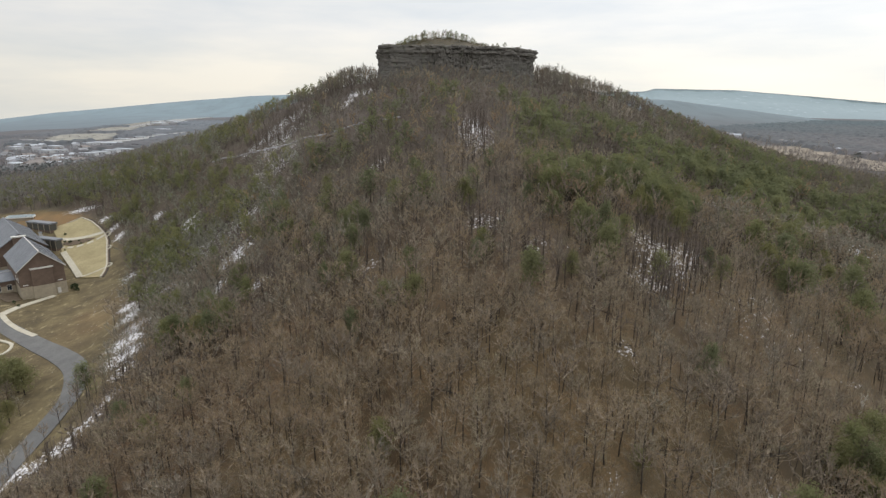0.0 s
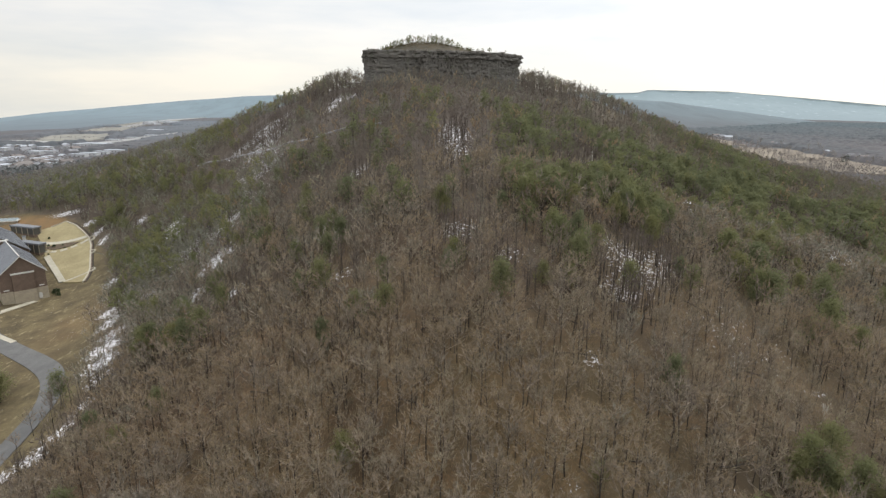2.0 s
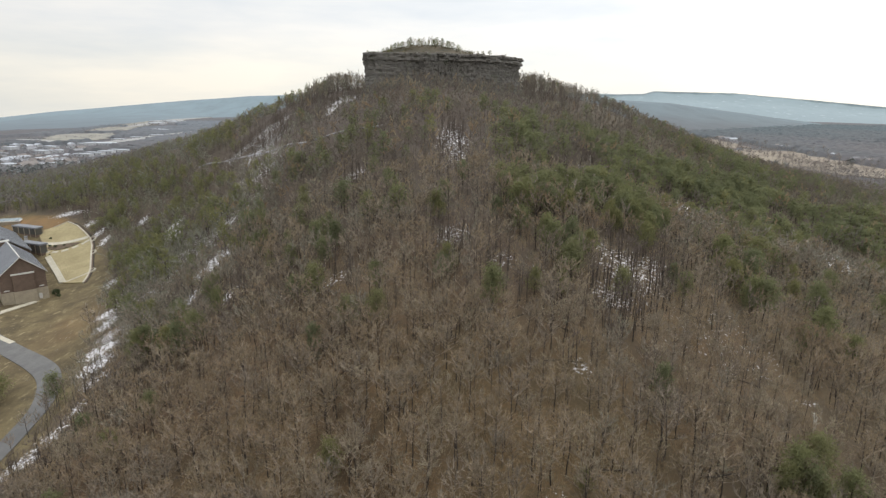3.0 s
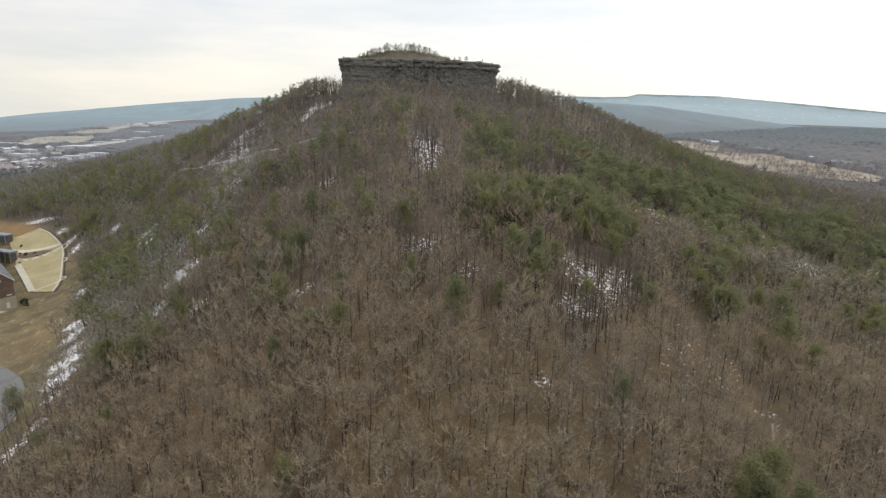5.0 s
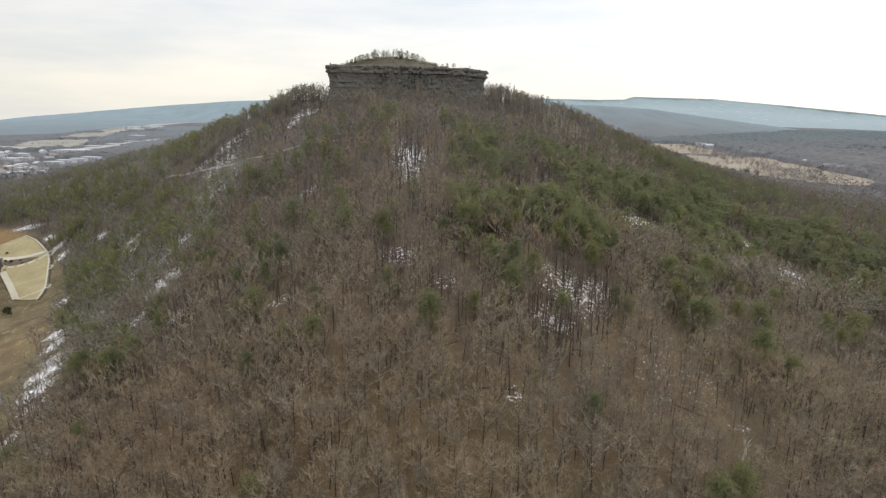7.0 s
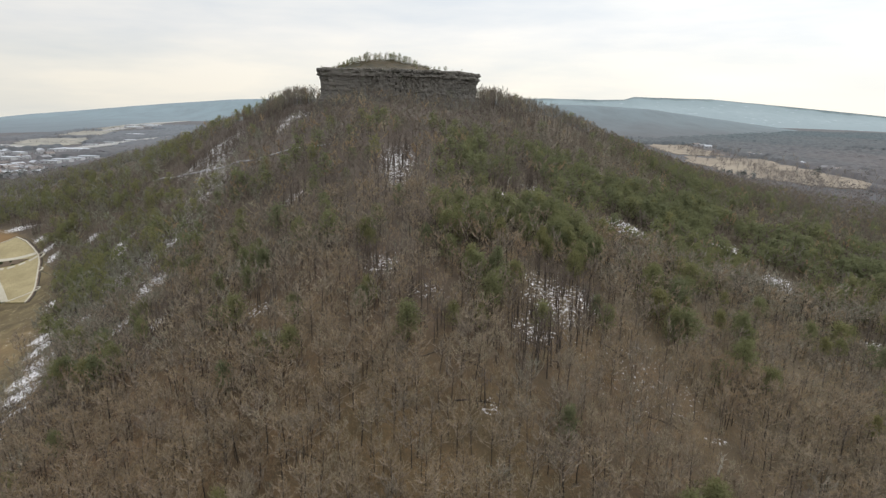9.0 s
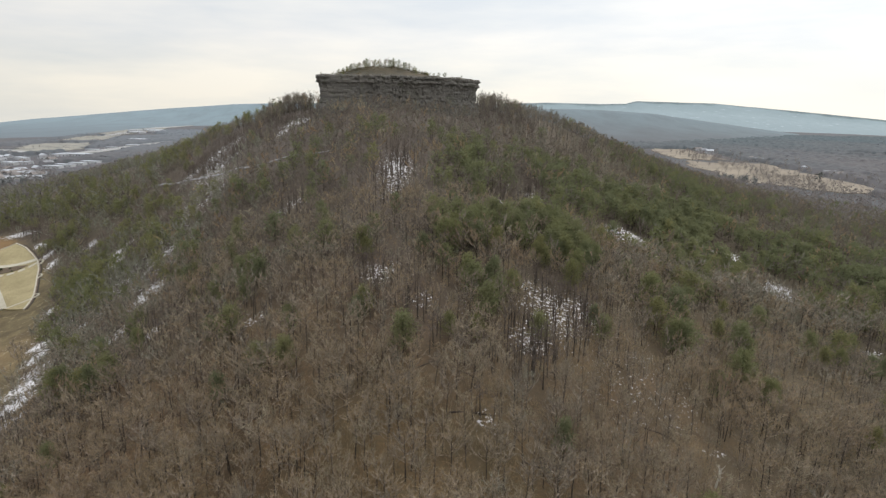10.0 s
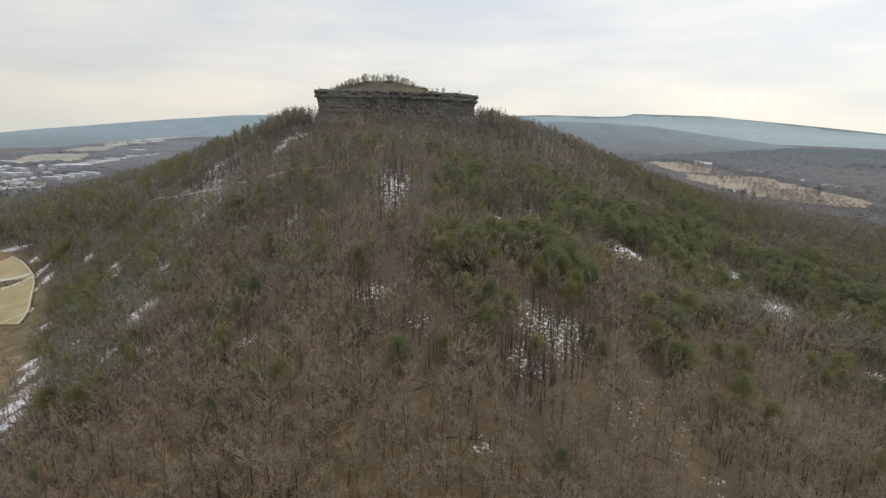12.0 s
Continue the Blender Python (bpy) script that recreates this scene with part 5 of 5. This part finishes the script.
# ---- the plain: fields, farm, town, far woods ----
def field(cx, cy, w, d, turn, material, label):
    """A field with a ragged outline, just above the ground."""
    g = np.random.default_rng(int(abs(cx) + cy))
    lift = 1.0 + 0.15 * len(FIELDS)
    bm = bmesh.new()
    k = 44
    c, s = math.cos(radians(turn)), math.sin(radians(turn))
    pts = []
    for i in range(k):
        a = 2 * math.pi * i / k
        r = 1 / ((abs(math.cos(a)) ** 5 + abs(math.sin(a)) ** 5) ** 0.2) * g.uniform(0.78, 1.04)
        u, v = r * math.cos(a) * w / 2, r * math.sin(a) * d / 2
        pts.append((cx + c * u - s * v, cy + s * u + c * v))
    bot = [bm.verts.new((x, y, gz(x, y) - 2)) for x, y in pts]
    prev = bot
    for f in (1.0, 0.66, 0.33):
        ring = [bm.verts.new((cx + (x - cx) * f, cy + (y - cy) * f, gz(cx + (x - cx) * f, cy + (y - cy) * f) + lift)) for x, y in pts]
        for i in range(k):
            j = (i + 1) % k
            bm.faces.new((prev[i], prev[j], ring[j], ring[i]))
        prev = ring
    bm.faces.new(prev)
    tagged(part("field", bm, material), label, "field", kind="structure")
    FIELDS.append((cx, cy, w, d, turn))


FIELDS = []


def hill_front(x):
    """How far out the low hills begin, by where their crest lies."""
    return float(np.interp(x, [-4200, -3255, -2623, -2365, -1700], [1300, 1450, 1900, 2300, 3400]))


field(612, 1020, 196, 520, -8.6, TANFIELD, "long tan hay field in the valley")
field(676, 1490, 130, 400, -9, TANFIELD, "tan hay field beyond the farm")
field(600, 800, 100, 110, -5, TANFIELD, "tan hay field at the foot of the hill")
field(-950, 1550, 370, 160, 112, DULLFIELD, "tan pasture beside the distant town")
field(-950, 1385, 210, 55, 152, PALEFIELD, "frosted pasture beside the town")
field(-1090, 1965, 440, 150, 108, DULLFIELD, "dull tan pasture in the middle of the plain")
field(-1280, 2640, 860, 170, 104, DULLFIELD, "long tan pasture across the plain")
field(-1180, 2330, 420, 60, 107, PALEFIELD, "frosted strip of pasture on the plain")
field(-1385, 3250, 640, 130, 95, PALEFIELD, "frosted field far across the plain")
field(-757, 1560, 520, 46, 91, PALEFIELD, "snow-dusted clearing along distant woods")
field(-560, 800, 90, 60, 120, DULLFIELD, "tan lot at the edge of town")


def in_field(x, y):
    for cx, cy, w, d, turn in FIELDS:
        c, s = math.cos(radians(turn)), math.sin(radians(turn))
        u, v = c * (x - cx) + s * (y - cy), -s * (x - cx) + c * (y - cy)
        if abs(u) < w / 2 and abs(v) < d / 2:
            return True
    return False


def town_house(name, x, y, w, d, h, turn, roof_mat, flat, label, group):
    top = new(name)
    tagged(top, label, "building", group)
    bm = bmesh.new()
    box(bm, -w / 2, w / 2, -d / 2, d / 2, -3, h)
    part("wall", bm, TOWNWALL, top)
    bm = bmesh.new()
    if flat:
        box(bm, -w / 2 - 0.3, w / 2 + 0.3, -d / 2 - 0.3, d / 2 + 0.3, h, h + 0.6)
    else:
        r = h + 0.32 * d
        e = [[bm.verts.new((sx * (w / 2 + 0.5), *p)) for p in ((-d / 2 - 0.6, h), (d / 2 + 0.6, h), (0, r))] for sx in (-1, 1)]
        bm.faces.new(e[0][::-1])
        bm.faces.new(e[1])
        for i in range(3):
            j = (i + 1) % 3
            bm.faces.new((e[0][i], e[0][j], e[1][j], e[1][i]))
        bmesh.ops.recalc_face_normals(bm, faces=bm.faces)
    part("roof", bm, roof_mat, top)
    for i in range(max(2, int(w / 7))):
        bm = bmesh.new()
        px = -w / 2 + (i + 0.5) * w / max(2, int(w / 7))
        box(bm, px - 0.8, px + 0.8, -d / 2 - 0.06, -d / 2 + 0.1, 1.0, min(h - 0.4, 2.6))
        part("window", bm, GLASS, top)
    top.matrix_basis = pose(x, y, gz(x, y), 0, 0, turn)


def build_town():
    g = np.random.default_rng(55)
    spots = [(-g.uniform(0.625, 0.74), g.uniform(770, 970)) for _ in range(34)] + [(-g.uniform(0.60, 0.76), g.uniform(970, 1300)) for _ in range(22)]
    for q, y in spots:
        big = g.random() < 0.2
        w, d, h = (g.uniform(20, 34), g.uniform(13, 20), g.uniform(4.5, 6)) if big else (g.uniform(11, 18), g.uniform(9, 12), g.uniform(3.2, 6))
        town_house("town_building", q * y, y, w, d, h, g.choice([-25, 65]) + g.normal(0, 6), TOWNROOF[0 if big else int(g.integers(3))], big,
                   "pale low commercial building in the distant town" if big else "small pitched-roof house in the distant town", "town buildings")
    for x, y, w, d in ((-608, 1000, 30, 14), (-606, 1030, 34, 14), (-603, 1062, 30, 13), (-599, 1096, 36, 15), (-745, 1288, 60, 32), (-708, 1276, 44, 24), (-776, 1420, 34, 16), (-774, 1500, 30, 14), (-770, 1600, 40, 16)):
        town_house("town_building", x, y, w, 0.8 * d, 4.6, -8 + g.normal(0, 4), TOWNROOF[0], True, "long white-roofed shed at the edge of town", "town buildings")
    for i in range(9):
        y = g.uniform(1700, 2700)
        x = -y * g.uniform(0.44, 0.53)
        town_house("town_building", x, y, g.uniform(35, 80), g.uniform(20, 35), 7, g.normal(-20, 8), TOWNROOF[0], True,
                   "long pale warehouse on the distant plain", "town buildings")
    for y, turn, k in ((985, 20, 2), (1012, -10, 1), (1058, 15, 2), (1088, 70, 0), (1285, 5, 1), (1325, 30, 2), (1560, 0, 0), (1600, 12, 1), (1640, 10, 2)):
        x = 20 + float(np.interp(y, (977, 1080, 1340, 1640), (710, 718, 745, 765)))
        town_house("farmhouse", x, y, 20, 12, 5, turn, TOWNROOF[k], False, "pitched-roof farmhouse beside a tan field", "farmhouses")


build_town()


def build_far_woods():
    g = np.random.default_rng(66)
    low = [bare_tree_arrays(300 + i, 2, 1, 13, 0.055, 3, 1.6, 1.0, True) for i in range(3)]
    ever = [pine_arrays(310 + i, 10, 4, 0.2, 3, 0.15) for i in range(3)]
    bare, green = [], []
    while len(bare) < 2700:
        y = 330 + 620 * g.random() ** 1.3
        q = g.uniform(0.33, 0.86) * (1 if g.random() < 0.55 else -1)
        x = y * q
        if np.hypot(x - 10, y - 330) < 285 or in_field(x, y) or (x < wood_edge(min(y, 401)) + 4 and y < 402):
            continue
        if x < 0 and 830 < y < 1560 and noise.noise(Vector((x * 0.006, y * 0.006, 1))) < -0.1:
            continue
        row = (x, y, gz(x, y) - 0.3, g.uniform(8, 13), g.uniform(0, 6.28), g.uniform(1.1, 1.7), g.integers(3), g.random())
        (green if noise.noise(Vector((x * 0.008, y * 0.008, 8))) > 0.36 else bare).append(row)
        if len(green) > 2200:
            break
    while len(bare) < 3500:
        y = g.uniform(900, 1640)
        x = g.uniform(0.30 * y, float(np.interp(y, (957, 1175, 1472), (505, 545, 625))))
        if not in_field(x, y):
            bare.append((x, y, gz(x, y) - 0.3, g.uniform(8, 13), g.uniform(0, 6.28), g.uniform(1.1, 1.7), g.integers(3), g.random()))
    for _ in range(220):
        y = g.uniform(690, 920)
        x = g.normal(545 + 0.1 * (y - 690), 38)
        bare.append((x, y, gz(x, y) - 0.3, g.uniform(7, 12), g.uniform(0, 6.28), g.uniform(1.0, 1.6), g.integers(3), g.random()))
    for _ in range(260):
        y = g.uniform(760, 1320)
        x = -y * g.uniform(0.60, 0.76)
        bare.append((x, y, gz(x, y) - 0.3, g.uniform(6, 10), g.uniform(0, 6.28), g.uniform(1.0, 1.6), g.integers(3), g.random()))
    for (ax, ay), (bx, by), count in (((-860, 1480), (-1040, 1400), 26), ((-900, 1740), (-1120, 1790), 34), ((-1010, 1640), (-1180, 2200), 60), ((-1060, 2200), (-1270, 2260), 34),
                                      ((-930, 1700), (-1080, 2150), 40), ((-1190, 2250), (-1330, 2900), 40)):
        for _ in range(count):
            f = g.random()
            x, y = ax + (bx - ax) * f + g.normal(0, 7), ay + (by - ay) * f + g.normal(0, 7)
            bare.append((x, y, gz(x, y) - 0.3, g.uniform(7, 12), g.uniform(0, 6.28), g.uniform(1.3, 2.0), g.integers(3), g.random()))
    rows = []
    for i in range(300):
        y = 740 + i * 2.6 + g.normal(0, 6)
        x = (548 if i % 3 else 515) + (y - 740) * 0.2 + g.normal(0, 20) + (40 if i % 5 == 0 else 0) + (95 if i % 7 == 0 else 0)
        rows.append((x, y, gz(x, y) - 0.3, g.uniform(10, 17), g.uniform(0, 6.28), 1.3, g.integers(3), g.random()))
    tall = [bare_tree_arrays(320 + i, 6, 3, 46, 0.020, 3, 1.2, 0.8, True, 0.5) for i in range(3)]
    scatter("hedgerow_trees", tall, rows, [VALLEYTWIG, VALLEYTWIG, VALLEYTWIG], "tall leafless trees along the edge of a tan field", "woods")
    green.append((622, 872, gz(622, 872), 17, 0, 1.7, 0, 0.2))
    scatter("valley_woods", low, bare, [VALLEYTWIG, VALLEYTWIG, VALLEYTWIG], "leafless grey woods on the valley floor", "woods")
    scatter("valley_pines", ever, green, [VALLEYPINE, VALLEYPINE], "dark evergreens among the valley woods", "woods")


build_far_woods()


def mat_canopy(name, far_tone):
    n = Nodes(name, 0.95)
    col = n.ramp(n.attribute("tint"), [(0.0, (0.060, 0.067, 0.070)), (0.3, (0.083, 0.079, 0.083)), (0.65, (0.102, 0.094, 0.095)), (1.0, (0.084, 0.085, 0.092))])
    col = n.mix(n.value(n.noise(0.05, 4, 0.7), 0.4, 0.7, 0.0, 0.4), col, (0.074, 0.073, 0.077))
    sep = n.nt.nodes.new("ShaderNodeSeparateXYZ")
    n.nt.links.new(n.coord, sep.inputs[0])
    # far_tone paints distance haze into the crown colour along Y
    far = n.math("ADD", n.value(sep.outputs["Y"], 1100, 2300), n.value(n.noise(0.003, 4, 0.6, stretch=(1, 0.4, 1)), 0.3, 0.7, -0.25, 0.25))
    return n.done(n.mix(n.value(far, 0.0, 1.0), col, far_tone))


def build_canopy(side, material):
    """The woods of the plain as one rough sheet of crowns, open over fields and town."""
    g = np.random.default_rng(77 + side)
    dx, dy = 8.0, 11.0
    nx, ny = 268, 178
    xs, ys = 430 + dx * np.arange(nx), 690 + dy * np.arange(ny)
    X, Y = np.meshgrid(xs, ys)
    X, Y = side * X + g.uniform(-3.5, 3.5, X.shape), Y + g.uniform(-5, 5, Y.shape)
    Z = ground_height(X, Y)
    open_ = np.zeros(X.shape, bool)
    tint = np.zeros(X.shape)
    for j in range(ny):
        for i in range(nx):
            x, y = X[j, i], Y[j, i]
            q = abs(x) / y
            clear = q < 0.24 or q > 1.0 or in_field(x, y) or math.hypot(x - 10, y - 330) < 345
            clear = clear or j == 0
            if side < 0:
                clear = clear or y > hill_front(4300 * x / y) + 60 or (y < 1330 and q > 0.56 and noise.noise(Vector((x * 0.008, y * 0.005, 5))) < 0.22) or noise.noise(Vector((x * 0.006, y * 0.003, 25))) < -0.15
            else:
                clear = clear or x < 660 + 0.24 * (y - 1000) and y < 1640 or noise.noise(Vector((x * 0.006, y * 0.003, 9))) < -0.42
            open_[j, i] = clear
            tint[j, i] = 0.5 + 0.75 * noise.noise(Vector((x * 0.006, y * 0.0025, 3))) + g.normal(0, 0.14)
    top = Z + np.where(open_, -2.0, g.uniform(4.0, 10.5 if side > 0 else 8.5, Z.shape))
    idx = np.arange(nx * ny).reshape(ny, nx)
    a, b, c, d = idx[:-1, :-1], idx[:-1, 1:], idx[1:, 1:], idx[1:, :-1]
    live = ~(open_[:-1, :-1] & open_[:-1, 1:] & open_[1:, 1:] & open_[1:, :-1])
    a, b, c, d = (k[live] for k in (a, b, c, d))
    tris = np.concatenate([np.stack([a, b, c], 1), np.stack([a, c, d], 1)])
    if side < 0:
        tris = tris[:, ::-1]
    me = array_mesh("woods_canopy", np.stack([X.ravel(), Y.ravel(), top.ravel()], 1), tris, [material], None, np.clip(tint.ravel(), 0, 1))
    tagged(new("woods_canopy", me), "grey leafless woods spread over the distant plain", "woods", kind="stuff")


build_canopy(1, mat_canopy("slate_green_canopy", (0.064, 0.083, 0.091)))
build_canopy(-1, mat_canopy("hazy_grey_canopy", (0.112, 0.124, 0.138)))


def far_hills(name, crest, y_front, y_crest, base, material, label, rough):
    """A long ridge across the distance: crest gives heights along x."""
    xs = np.linspace(crest[0][0], crest[-1][0], 260)
    tops = np.interp(xs, [c[0] for c in crest], [c[1] for c in crest])
    bm = bmesh.new()
    rows = []
    prof = ((0.0, 0.0), (0.2, 0.12), (0.45, 0.30), (0.68, 0.55), (0.84, 0.80), (0.93, 0.95), (1.0, 1.0), (1.08, 0.9), (1.3, 0.2))
    for f, hgt in prof:
        row = []
        for x, t in zip(xs, tops):
            wob = rough * (noise.noise(Vector((x * 0.0022, f * 5, 3))) + 0.5 * noise.noise(Vector((x * 0.008, f * 9, 7))))
            k = min(f, 1.0)
            front = y_front(x) if callable(y_front) else y_front
            y = front + (y_crest - front) * f + 60 * noise.noise(Vector((x * 0.003, f * 2, 12)))
            xx = x * (y / y_crest)
            foot = base if base is not None else gz(x * front / y_crest, front) - 5
            row.append(bm.verts.new((xx, y, (foot + (t - foot) * hgt if f <= 1 else t - 220 * (f - 1)) + wob * (0.15 + 0.85 * (hgt * (1 - hgt) * 4)))))
        rows.append(row)
    for r0, r1 in zip(rows, rows[1:]):
        for i in range(len(xs) - 1):
            bm.faces.new((r0[i], r0[i + 1], r1[i + 1], r1[i]))
    for f in bm.faces:
        f.smooth = True
    ob = tagged(part(name, bm, material), label, "hills", kind="structure")
    climb = np.repeat([min(1.0, hgt) if f <= 1 else 1.0 for f, hgt in prof], len(xs)).astype(np.float32)
    ob.data.attributes.new("rise", "FLOAT", "POINT").data.foreach_set("value", climb)


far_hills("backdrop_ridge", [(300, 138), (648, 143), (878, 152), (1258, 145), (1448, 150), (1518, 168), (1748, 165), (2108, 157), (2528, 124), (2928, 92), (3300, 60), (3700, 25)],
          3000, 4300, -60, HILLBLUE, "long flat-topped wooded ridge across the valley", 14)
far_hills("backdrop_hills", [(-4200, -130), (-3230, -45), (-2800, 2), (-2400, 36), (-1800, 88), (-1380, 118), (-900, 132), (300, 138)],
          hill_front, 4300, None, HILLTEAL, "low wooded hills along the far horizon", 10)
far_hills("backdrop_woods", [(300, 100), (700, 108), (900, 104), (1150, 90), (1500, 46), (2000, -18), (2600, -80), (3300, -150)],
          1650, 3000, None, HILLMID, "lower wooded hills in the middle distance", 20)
